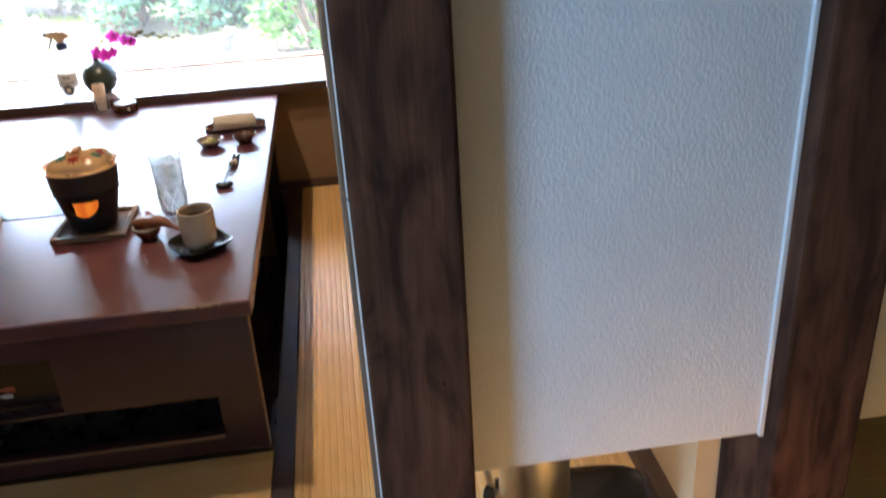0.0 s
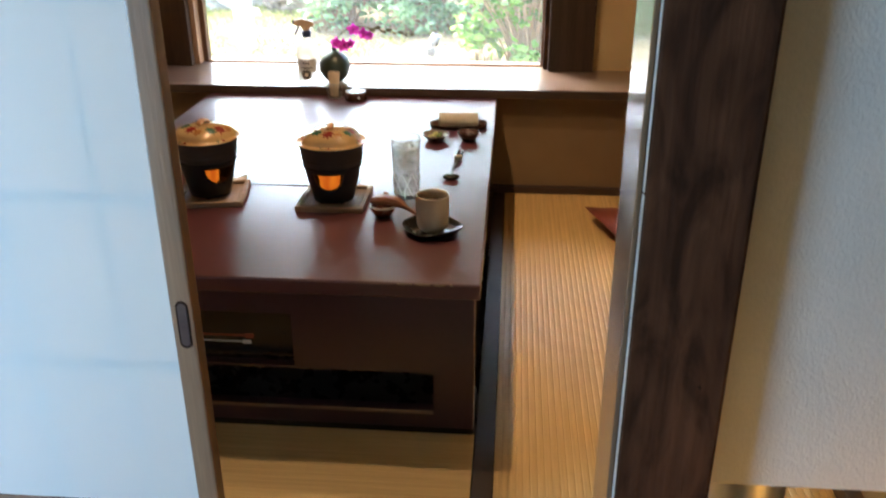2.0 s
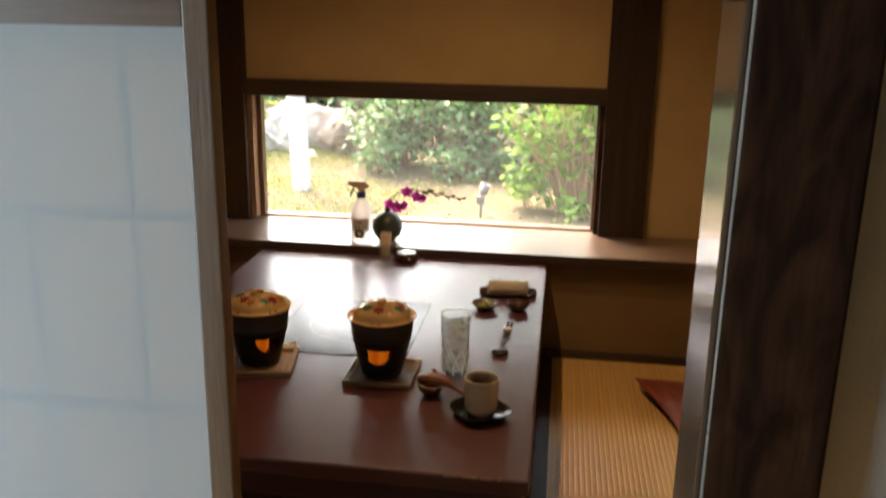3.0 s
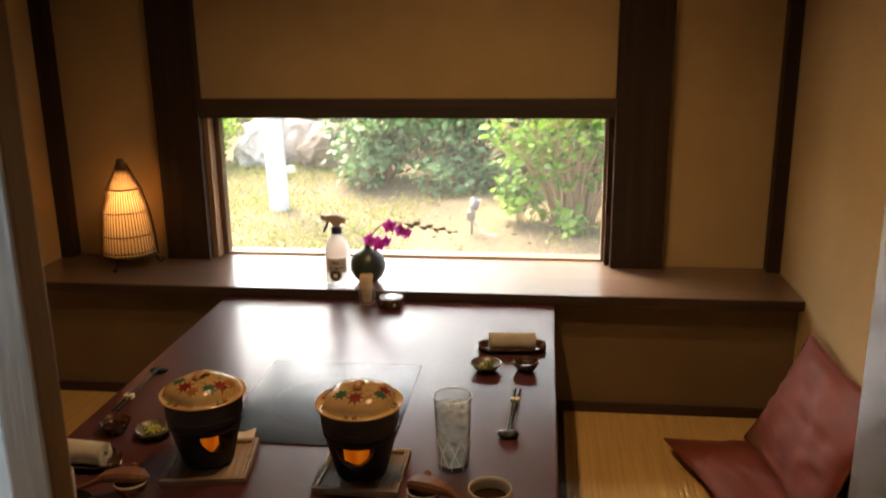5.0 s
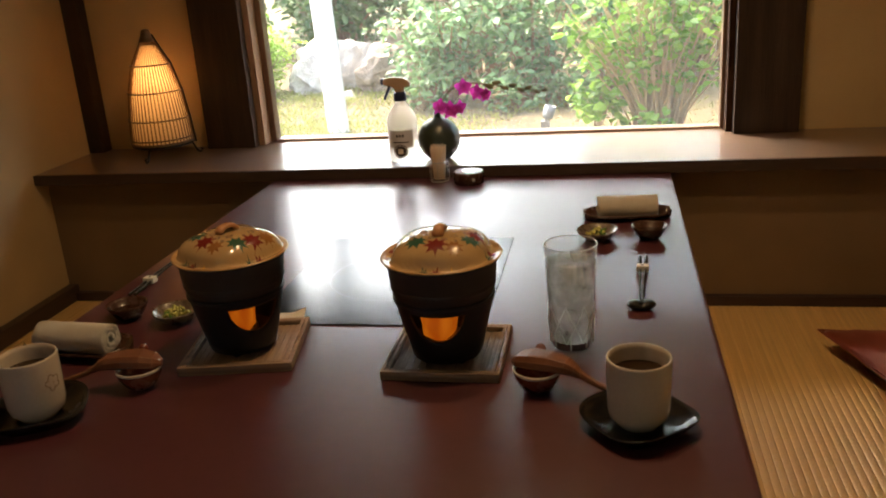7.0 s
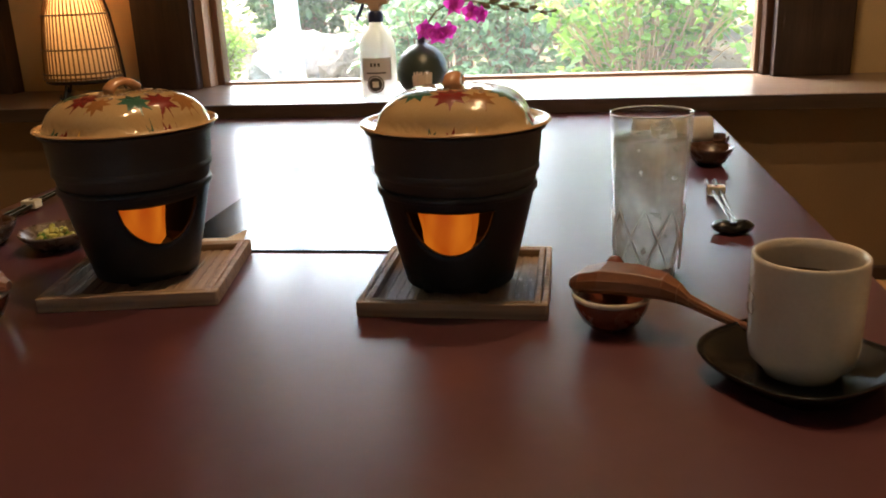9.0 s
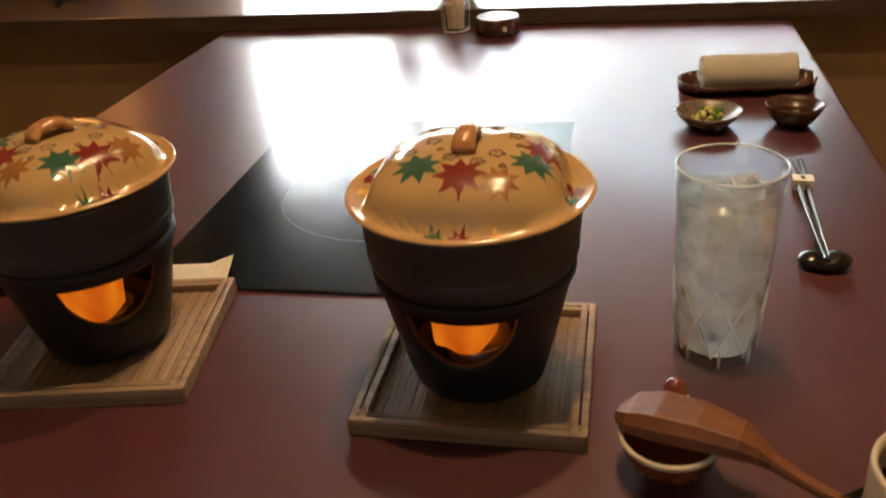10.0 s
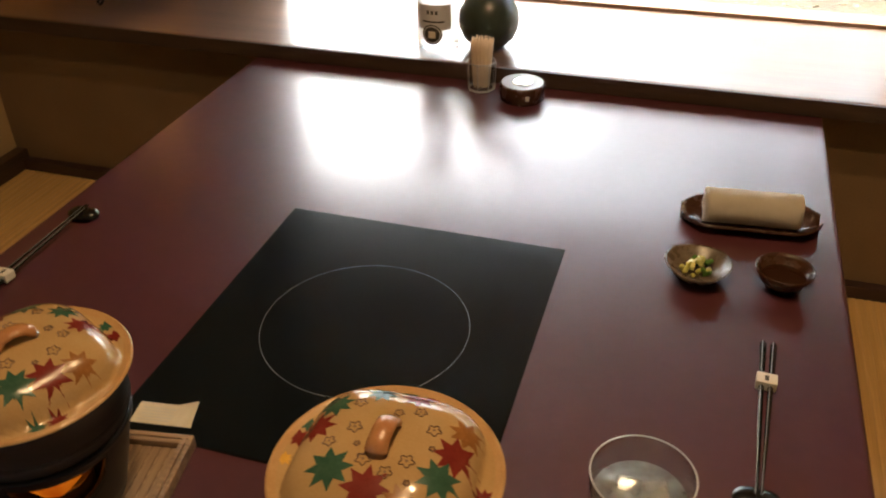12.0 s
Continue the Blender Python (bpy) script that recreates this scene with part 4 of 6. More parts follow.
def spoon_set(x, y, rz, mirror):
    b = thing("sauce_bowl", x, y, TOP, 0, "small round red-brown bowl holding a spoon", "bowl", "spoon bowls")
    part("body", lathe([(0, 0.002), (0.014, 0.002), (0.015, 0), (0.017, 0.0), (0.026, 0.008), (0.0325, 0.020), (0.0345, 0.031), (0.0338, 0.0318), (0.032, 0.030), (0.028, 0.017), (0, 0.007)], 48), RED_BOWL, b, "", True)
    part("rim", lathe([(0.0340, 0.0288), (0.0354, 0.0305), (0.0352, 0.0334), (0.0325, 0.0334), (0.0312, 0.0270)], 48), CUP_WHITE, b, "cream glazed rim", True)
    k = -1 if mirror else 1
    part("ornament", lathe([(0, 0.018), (0.012, 0.022), (0.0105, 0.036), (0.0085, 0.043), (0, 0.045)], 16, m=pose(0.004 * k, 0.018, 0.006, -14, 0, 0)), CUP_WHITE, b, "cream knob", True)
    part("ornament_tip", lathe([(0.0088, 0.042), (0.0078, 0.048), (0.0045, 0.0525), (0, 0.054)], 16, m=pose(0.004 * k, 0.018, 0.006, -14, 0, 0)), RED_BOWL, b, "glossy red tip", True)
    s = thing("wooden_spoon", x, y, TOP + 0.034, rz, "carved brown wooden spoon lying across a bowl", "spoon", "wooden spoons")
    bm = bmesh.new()
    rows = [(-0.038, 0.007, 0.005, 0.004), (-0.027, 0.019, 0.010, 0.008), (-0.008, 0.0225, 0.0125, 0.0115), (0.020, 0.0205, 0.0125, 0.0125), (0.047, 0.0155, 0.0110, 0.0105),
            (0.0595, 0.0100, 0.0085, 0.0060), (0.069, 0.0058, 0.0056, 0.0005), (0.090, 0.0050, 0.0045, -0.008), (0.118, 0.0045, 0.0038, -0.0165), (0.123, 0.0026, 0.0026, -0.018)]
    rings = []
    for px, w, h, z in rows:
        prof = ((-1, -0.3), (-0.65, -0.8), (0.65, -0.8), (1, -0.3), (0.93, 0.35), (0.66, 0.92), (-0.66, 0.92), (-0.93, 0.35))
        rings.append([bm.verts.new((px * k, a * w * k, z + c * h)) for a, c in prof])
    hm = bmesh.new()
    tail = [[hm.verts.new(v.co) for v in r] for r in rings[5:]]
    for r in rings[6:]:
        for v in r:
            bm.verts.remove(v)
    for b, rs in ((bm, rings[:6]), (hm, tail)):
        for a, c in zip(rs, rs[1:]):
            for i in range(8):
                b.faces.new((a[i], a[(i + 1) % 8], c[(i + 1) % 8], c[i]))
        b.faces.new(rs[0][::-1])
        b.faces.new(rs[-1])
        bmesh.ops.recalc_face_normals(b, faces=b.faces)
        for f in bmesh.ops.bevel(b, geom=[e for e in b.edges if e.calc_face_angle(0) > 0.33], offset=0.0005, segments=1, affect="EDGES")["faces"]:
            f.material_index = 1
    for name, b in (("blade", bm), ("handle", hm)):
        part(name, b, SPOON_WOOD, s).data.materials.append(SPOON_EDGE)


spoon_set(-0.492, 1.868, -20, False)
spoon_set(-1.106, 1.842, 12, True)


def dish(x, y, seed, label):
    d = thing("pickle_dish", x, y, TOP, 20 * seed, label, "dish", "small dishes")
    sq = lambda a: 1 + 0.03 * math.sin(3 * a + seed)
    part("body", lathe([(0, 0.003), (0.018, 0.003), (0.019, 0), (0.022, 0), (0.034, 0.010), (0.043, 0.019), (0.0455, 0.0225), (0.0445, 0.0245), (0.041, 0.022), (0.030, 0.011), (0, 0.007)], 48, squash=sq), STONEWARE, d, "", True)
    rnd = random.Random(seed)
    for i in range(26):
        a, r = rnd.uniform(0, 6.28), 0.021 * math.sqrt(rnd.random())
        h = 0.011 + 0.010 * (1 - r / 0.021) + rnd.uniform(0, 0.006)
        b = box(-0.0065, 0.0065, -0.0028, 0.0028, -0.0026, 0.0026, 0.0009, segments=1)
        bmesh.ops.transform(b, matrix=pose(r * math.cos(a), r * math.sin(a), h, rnd.uniform(-50, 50), rnd.uniform(-50, 50), rnd.uniform(0, 180)), verts=b.verts)
        part("pickle", b, CUCUMBER if (i % 4 == 0) else PICKLE, d)


dish(-0.414, 2.553, 1, "oval speckled stoneware dish of chopped yellow-green pickles")
dish(-1.172, 2.093, 2, "speckled stoneware dish of green pickles")


def sauce(x, y):
    d = thing("sauce_dish", x, y, TOP, 0, "small dark brown dish of soy sauce", "dish", "sauce dishes")
    part("body", lathe([(0, 0.003), (0.015, 0.003), (0.016, 0), (0.019, 0), (0.029, 0.011), (0.036, 0.023), (0.0382, 0.0295), (0.0370, 0.0305), (0.034, 0.025), (0.026, 0.012), (0, 0.007)], 48), SAUCE_BOWL, d, "", True)
    part("soy_sauce", lathe([(0, 0.0165), (0.0290, 0.0165)], 32), SOY, d, "dark soy sauce")


sauce(-0.303, 2.560)
sauce(-1.276, 2.103)


def towel_set(x, y, rz, tone):
    t = thing("towel_tray", x, y, TOP, rz, "shallow dark lacquered boat-shaped tray under a rolled towel", "tray", "towel trays")
    bm = bmesh.new()
    nx, ny = 16, 14
    grid = []
    for i in range(nx + 1):
        u = -1 + 2 * i / nx
        hw = 0.045 * (1 - 0.72 * (max(0, abs(u) - 0.62) / 0.38) ** 2)
        row = []
        for j in range(ny + 1):
            v = -1 + 2 * j / ny
            row.append((0.1 * u, hw * v, 0.002 + 0.016 * abs(v) ** 2.2 + 0.003 * abs(u) ** 6))
        grid.append(row)
    up = [[bm.verts.new(p) for p in r] for r in grid]
    dn = [[bm.verts.new((p[0], p[1], p[2] - 0.0042 if p[2] > 0.0045 else 0.0)) for p in r] for r in grid]
    for i in range(nx):
        for j in range(ny):
            bm.faces.new((up[i][j], up[i + 1][j], up[i + 1][j + 1], up[i][j + 1]))
            bm.faces.new((dn[i][j], dn[i][j + 1], dn[i + 1][j + 1], dn[i + 1][j]))
    for i in range(nx):
        bm.faces.new((up[i][0], dn[i][0], dn[i + 1][0], up[i + 1][0]))
        bm.faces.new((up[i][ny], up[i + 1][ny], dn[i + 1][ny], dn[i][ny]))
    for j in range(ny):
        bm.faces.new((up[0][j], up[0][j + 1], dn[0][j + 1], dn[0][j]))
        bm.faces.new((up[nx][j], dn[nx][j], dn[nx][j + 1], up[nx][j + 1]))
    part("body", bm, SAUCE_BOWL, t, "", True)
    w = thing("rolled_towel", x, y, TOP + 0.004, rz, "rolled white cotton hand towel lying in a tray", "towel", "rolled towels")
    bm = bmesh.new()
    steps, spin = 80, 2.75
    secs = []
    for i in range(19):
        px = -0.068 + 0.136 * i / 18
        ring = []
        for k in range(steps):
            a = 2 * math.pi * spin * k / (steps - 1)
            r = 0.006 + 0.0205 * (k / (steps - 1)) ** 0.8
            r *= 1 + 0.035 * noise.noise(Vector((px * 40, a * 0.7, tone))) + 0.02 * noise.noise(Vector((px * 160, a * 3, tone)))
            ring.append((px + 0.003 * noise.noise(Vector((k * 0.3, i * 0.05, tone + 3))), r * math.cos(a), 0.0255 + 0.94 * r * math.sin(a)))
        secs.append(ring)
    vs = [[bm.verts.new(p) for p in r] for r in secs]
    for a, b in zip(vs, vs[1:]):
        for k in range(steps - 1):
            bm.faces.new((a[k], b[k], b[k + 1], a[k + 1]))
    ob = part("roll", bm, TOWEL, w, "", True)
    so = ob.modifiers.new("thickness", "SOLIDIFY")
    so.thickness, so.offset = 0.0055, 0


towel_set(-0.347, 2.712, 5, 1)
towel_set(-1.285, 1.955, -4, 2)


def chopsticks(x, y, ex, ey, band_f, label):
    r = thing("chopstick_rest", x, y, TOP, 0, "glossy black pebble-shaped chopstick rest", "chopstick rest", "chopstick rests")
    b = blob((0, 0, 0.0085), (0.026, 0.017, 0.0095), 1, 0.06, 3)
    for v in b.verts:
        v.co.z = max(v.co.z - 0.004 * math.exp(-(v.co.x / 0.008) ** 2) * (v.co.z > 0.008), 0)
    part("pebble", b, BLACK_LACQUER, r, "", True)
    d = Vector((ex - x, ey - y, 0))
    ang = math.degrees(math.atan2(d.y, d.x))
    c = thing("chopsticks", x, y, TOP, ang, label, "chopsticks", "pairs of chopsticks")
    L = d.length
    for k in (-1, 1):
        part("chopstick", tube([(-0.012, 0.0018 * k, 0.0165), (L * 0.5, 0.0045 * k, 0.0110), (L, 0.0062 * k, 0.0045)], [0.0013, 0.0028, 0.0041], 4), CHOPSTICK, c)
        # grey line along each stick stands for the window's reflection on the black
        part("edge_glint", tube([(0.0, 0.0030 * k + 0.0012, 0.0182), (L * 0.5, 0.0045 * k + 0.0012, 0.0136), (L, 0.0062 * k + 0.0012, 0.0086)], 0.0005, 4), RING_GREY, c)
    px = L * band_f
    part("paper_band", box(px - 0.009, px + 0.009, -0.0115, 0.0115, 0.0035, 0.0155, 0.001), BAND, c, "cream paper band")
    part("band_mark", box(px - 0.005, px + 0.004, -0.002, 0.0025, 0.0156, 0.0158), INK, c)


chopsticks(-0.334, 2.168, -0.321, 2.425, 0.70, "pair of black chopsticks with a cream paper band on a rest")
chopsticks(-1.325, 2.452, -1.328, 2.205, 0.70, "pair of black chopsticks with a cream paper band on a rest")

# glass of iced water
gl = thing("water_glass", -0.448, 2.020, TOP, 0, "tall cut glass tumbler of iced water", "glass")
part("tumbler", lathe([(0, 0.0), (0.0305, 0.0), (0.0325, 0.003), (0.0345, 0.03), (0.0375, 0.085), (0.0405, 0.150), (0.0415, 0.170), (0.0408, 0.1712), (0.0398, 0.170), (0.0385, 0.150), (0.0352, 0.085), (0.0318, 0.03), (0.029, 0.012), (0, 0.011)], 64), GLASS, gl, "", True)
part("water", lathe([(0, 0.0105), (0.0292, 0.0118), (0.0320, 0.03), (0.0354, 0.085), (0.0381, 0.144), (0.0375, 0.1455), (0, 0.145)], 48), WATER, gl, "clear water", True)
rnd = random.Random(5)
for i in range(6):
    b = box(-0.0125, 0.0125, -0.0115, 0.0115, -0.0105, 0.0105, 0.003)
    for v in b.verts:
        v.co += 0.002 * Vector((noise.noise(v.co * 90 + Vector((i, 0, 0))), noise.noise(v.co * 80 + Vector((0, i, 0))), 0))
    z = 0.146 - 0.0115 * i
    bmesh.ops.transform(b, matrix=pose(0.013 * math.cos(2.4 * i), 0.013 * math.sin(2.4 * i), z, rnd.uniform(0, 90), rnd.uniform(0, 90), rnd.uniform(0, 90)), verts=b.verts)
    part("ice_cube", b, ICE, gl)
grad = lambda z: 0.0332 + 0.0515 * z
for i in range(8):
    for k in (-1, 1):
        pts = []
        for q in range(11):
            z = 0.012 + 0.066 * q / 10
            a = 2 * math.pi * i / 8 + 0.2 + k * (0.40 - 0.80 * q / 10)
            pts.append(((grad(z) + 0.0003) * math.cos(a), (grad(z) + 0.0003) * math.sin(a), z))
        part("cut_line", tube(pts, [0.0003 + 0.0013 * math.sin(math.pi * q / 10) for q in range(11)], 5), CUT_GLASS, gl)
    a = 2 * math.pi * i / 8
    part("base_cut", tube([((grad(z) + 0.0002) * math.cos(a), (grad(z) + 0.0002) * math.sin(a), z) for z in (0.004, 0.010, 0.018, 0.026)], [0.0010, 0.0016, 0.0012, 0.0003], 6), CUT_GLASS, gl)
part("rim", tube([(0.0411 * math.cos(a), 0.0411 * math.sin(a), 0.1708) for a in (2 * math.pi * k / 64 for k in range(65))], 0.0008, 6, cap=False), CUT_GLASS, gl, "", True)

# toothpicks and round tin
tp = thing("toothpick_holder", -0.863, 3.094, TOP, 0, "small octagonal glass holding wooden toothpicks", "toothpick holder")
part("glass_jar", lathe([(0, 0), (0.0255, 0), (0.028, 0.004), (0.0295, 0.058), (0.0285, 0.059), (0.0262, 0.056), (0.0240, 0.009), (0, 0.007)], 8), GLASS, tp)
part("rim", tube([(0.0287 * math.cos(a), 0.0287 * math.sin(a), 0.0588) for a in (2 * math.pi * k / 8 for k in range(9))], 0.0012, 6, cap=False), CUT_GLASS, tp)
part("foot_ring", tube([(0.0262 * math.cos(a), 0.0262 * math.sin(a), 0.0035) for a in (2 * math.pi * k / 8 for k in range(9))], 0.0022, 6, cap=False), CUT_GLASS, tp)
rnd = random.Random(8)
for i in range(120):
    a, r = rnd.uniform(0, 6.28), 0.0195 * math.sqrt(rnd.random())
    x, y = r * math.cos(a), r * math.sin(a)
    h = 0.100 + rnd.uniform(-0.006, 0.008)
    part("toothpick", tube([(x * 0.8, y * 0.8, 0.008), (x * 1.15, y * 1.15, h - 0.006), (x * 1.17, y * 1.17, h)], [0.0011, 0.0013, 0.0005], 5), PICK_WOOD, tp)
for k in range(8):
    a = 2 * math.pi * k / 8
    part("glass_edge", tube([(0.0276 * math.cos(a), 0.0276 * math.sin(a), 0.005), (0.0293 * math.cos(a), 0.0293 * math.sin(a), 0.057)], 0.0008, 5), CUT_GLASS, tp)
tin = thing("round_tin", -0.775, 3.072, TOP, 0, "round dark brown box with a silver disc in its lid", "box")
part("body", lathe([(0, 0), (0.041, 0), (0.0435, 0.002), (0.0438, 0.030), (0.042, 0.0335), (0, 0.0335)], 64), SAUCE_BOWL, tin, "", True)
part("lid_ring", ring_flat(0.020, 0.0405, 0.0339, 64), RING_GREY, tin, "dull grey ring")
part("silver_disc", lathe([(0, 0.0342), (0.017, 0.0342), (0.0195, 0.0352), (0.020, 0.0336)], 48), CHROME, tin, "shiny silver disc", True)
part("mark", box(0.016, 0.023, -0.0432, -0.040, 0.013, 0.021), PLASTIC_GREY, tin)
# note slip
nt = thing("paper_slip", -0.968, 2.112, TOP + 0.0023, 8, "small white printed paper slip on the cooktop", "paper slip")
slip = bmesh.new()
g = [[slip.verts.new((-0.036 + 0.009 * i, -0.016 + 0.016 * j, 0.0006 + 0.010 * max(0, i - 5) / 3 * (i > 5) * j / 2)) for j in range(3)] for i in range(9)]
for i in range(8):
    for j in range(2):
        slip.faces.new((g[i][j], g[i + 1][j], g[i + 1][j + 1], g[i][j + 1]))
so = part("sheet", slip, BAND, nt).modifiers.new("thickness", "SOLIDIFY")
so.thickness = 0.0004
for k in range(5):
    part("text_bar", box(-0.028 + 0.002 * (k % 2), 0.008 + 0.003 * (k % 3), -0.011 + 0.0045 * k, -0.0101 + 0.0045 * k, 0.0007, 0.0009), LABEL_GREY, nt)

# ---- window shelf things ----
SH = 0.445
bt = thing("spray_bottle", -0.992, 3.222, SH, 0, "frosted clear spray bottle with a grey label and tan trigger head", "spray bottle")
part("body", lathe([(0, 0.002), (0.038, 0.0), (0.0435, 0.004), (0.0445, 0.012), (0.0442, 0.112), (0.043, 0.128), (0.036, 0.148), (0.022, 0.164), (0.0165, 0.172), (0.0155, 0.182), (0, 0.182)], 48), BOTTLE, bt, "", True)
part("collar", lathe([(0, 0.180), (0.0185, 0.180), (0.0190, 0.183), (0.0185, 0.202), (0.015, 0.206), (0, 0.206)], 32), NAVY, bt, "navy screw collar", True)
hd = bmesh.new()
prof = [(-0.046, 0.226), (-0.046, 0.244), (-0.020, 0.249), (0.006, 0.248), (0.026, 0.240), (0.036, 0.226), (0.034, 0.221), (0.014, 0.219), (0.012, 0.205), (-0.012, 0.205), (-0.016, 0.222)]
fr = [hd.verts.new((x, -0.012, z)) for x, z in prof]
bk = [hd.verts.new((x, 0.012, z)) for x, z in prof]
hd.faces.new(fr)
hd.faces.new(bk[::-1])
for i in range(len(prof)):
    j = (i + 1) % len(prof)
    hd.faces.new((fr[i], bk[i], bk[j], fr[j]))
bmesh.ops.recalc_face_normals(hd, faces=hd.faces)
bmesh.ops.bevel(hd, geom=hd.edges[:], offset=0.003, segments=2, affect="EDGES")
head = part("spray_head", hd, TRIGGER, bt, "tan plastic spray head")
part("nozzle", box(-0.054, -0.045, -0.009, 0.009, 0.229, 0.246, 0.002), NAVY, head)
part("trigger", tube([(-0.028, 0, 0.226), (-0.034, 0, 0.212), (-0.044, 0, 0.192), (-0.047, 0, 0.184)], [0.0045, 0.0042, 0.004, 0.003], 8), NAVY, head, "navy trigger")


def wrap(bt, name, t0, t1, z0, z1, r, material, label=""):
    bm = bmesh.new()
    a = [bm.verts.new((r * math.sin(t), -r * math.cos(t), z0)) for t in (t0 + (t1 - t0) * i / 16 for i in range(17))]
    b = [bm.verts.new((r * math.sin(t), -r * math.cos(t), z1)) for t in (t0 + (t1 - t0) * i / 16 for i in range(17))]
    for i in range(16):
        bm.faces.new((a[i], a[i + 1], b[i + 1], b[i]))
    return part(name, bm, material, bt, label, True)


lab = wrap(bt, "label", -0.85, 0.95, 0.045, 0.098, 0.0449, LABEL_GREY, "grey paper label")
for t in (-0.18, 0.02, 0.22):
    wrap(lab, "printed_mark", t - 0.06, t + 0.06, 0.078, 0.086, 0.0452, INK)
wrap(lab, "printed_mark", -0.5, 0.6, 0.061, 0.0645, 0.0452, INK)
for k, (r, mm) in enumerate(((0.021, INK), (0.0185, LABEL_GREY), (0.0165, INK))):
    bm = bmesh.new()
    c = bm.verts.new((0, -0.0454 - 0.0003 * k, 0.036))
    ring = []
    for i in range(32):
        a = 2 * math.pi * i / 32
        xx = r * math.cos(a)
        ring.append(bm.verts.new((xx, -math.sqrt(0.0454 ** 2 - xx ** 2) - 0.0003 * k, 0.036 + r * math.sin(a))))
    for i in range(32):
        bm.faces.new((c, ring[i], ring[(i + 1) % 32]))
    part("round_seal", bm, mm, lab)
part("seal_mark", box(-0.007, 0.008, -0.0467, -0.0460, 0.029, 0.043), BAND, lab)

va = thing("vase", -0.886, 3.238, SH, 0, "round dark green stoneware vase with a narrow neck", "vase")
part("body", lathe([(0, 0.002), (0.026, 0.0), (0.034, 0.004), (0.052, 0.022), (0.0615, 0.044), (0.063, 0.060), (0.060, 0.080), (0.049, 0.101), (0.032, 0.116), (0.016, 0.1225), (0.0105, 0.126), (0.0098, 0.134), (0.0125, 0.139), (0.0115, 0.1405), (0.0075, 0.137), (0.0065, 0.12), (0, 0.10)], 64), VASE, va, "", True)
orc = thing("orchid_spray", -0.886, 3.238, SH + 0.128, 0, "spray of magenta orchids with trailing buds in a vase", "orchid")
spine = [(0.0, 0, 0), (0.010, 0, 0.035), (0.040, -0.004, 0.072), (0.080, -0.006, 0.094), (0.125, -0.006, 0.092), (0.185, -0.004, 0.082), (0.245, 0, 0.071), (0.312, 0.004, 0.060)]
part("stem", tube(spine, [0.0030, 0.0028, 0.0026, 0.0025, 0.0024, 0.0022, 0.002, 0.0016], 6), STEM, orc, "", True)


def petal(bm, m, length, width, cup_, seed):
    rows = []
    for i in range(6):
        u = i / 5
        w = width * math.sin(math.pi * min(0.08 + 0.90 * u, 1)) ** 0.8
        rows.append([bm.verts.new(m @ Vector((w * v, length * u, cup_ * (4 * v * v * w / width - u * u) + 0.002 * noise.noise(Vector((u * 4, v * 4, seed)))))) for v in (-0.5, 0, 0.5)])
    for a, b in zip(rows, rows[1:]):
        for k in range(2):
            bm.faces.new((a[k], a[k + 1], b[k + 1], b[k]))


def blossom_at(x, y, z, rx, rz, s, seed):
    bm = bmesh.new()
    for k, (a, l, w) in enumerate(((90, 1.0, 0.7), (162, 1.0, 0.85), (18, 1.0, 0.85), (234, 0.9, 0.55), (306, 0.9, 0.55))):
        m = pose(x, y, z, rx, 0, rz) @ pose(0, 0, 0, 0, 0, a - 90) @ pose(0, 0, 0, 24, 0, 0)
        petal(bm, m, 0.029 * s * l, 0.031 * s * w, 0.006, seed + k)
    bloom = part("bloom", bm, PETAL, orc, "", True)
    lip = bmesh.new()
    petal(lip, pose(x, y, z, rx, 0, rz) @ pose(0, 0, 0.004, 50, 0, 180), 0.018 * s, 0.014 * s, 0.008, seed + 9)
    part("lip", lip, PETAL, bloom, "", True)


for i, (x, z, s, rx, rz) in enumerate(((0.016, 0.026, 1.0, 70, -25), (0.044, 0.018, 1.05, 80, 10), (0.066, 0.026, 0.9, 100, 40), (0.085, 0.082, 0.95, 75, 15), (0.128, 0.066, 0.95, 85, -20), (0.146, 0.060, 0.8, 95, 50))):
    blossom_at(x, -0.018 - 0.006 * (i % 2), z, rx, rz, s, i * 11)
for i in range(8):
    u = i / 7
    x = 0.158 + 0.160 * u
    z = 0.087 - 0.027 * u + (0.008 if i % 2 else -0.006) * (1 - 0.5 * u)
    b = blob((0, 0, 0), (0.0165 - 0.007 * u, 0.0055, 0.0068 - 0.0025 * u), i, 0.2, 2)
    bmesh.ops.transform(b, matrix=pose(x, -0.003, z, 0, 24 if i % 2 == 0 else -4, 12 * (i % 3 - 1)), verts=b.verts)
    part("bud", b, STEM, orc, "brownish green bud", True)

# bamboo lamp on the shelf
sl = thing("bamboo_table_lamp", -1.853, 3.37, SH, 6, "lit cone-shaped bamboo slat lamp on a black wire stand", "lamp")


def prof_r(z):
    """Radius of the cone-shaped shade at a height: widest low down, drawn in to a tip."""
    ks = ((0.04, 0.104), (0.13, 0.097), (0.22, 0.085), (0.306, 0.062), (0.36, 0.034), (0.39, 0.017), (0.42, 0.012))
    for (za, ra), (zb, rb) in zip(ks, ks[1:]):
        if z <= zb:
            return ra + (rb - ra) * (z - za) / (zb - za)
    return 0.012


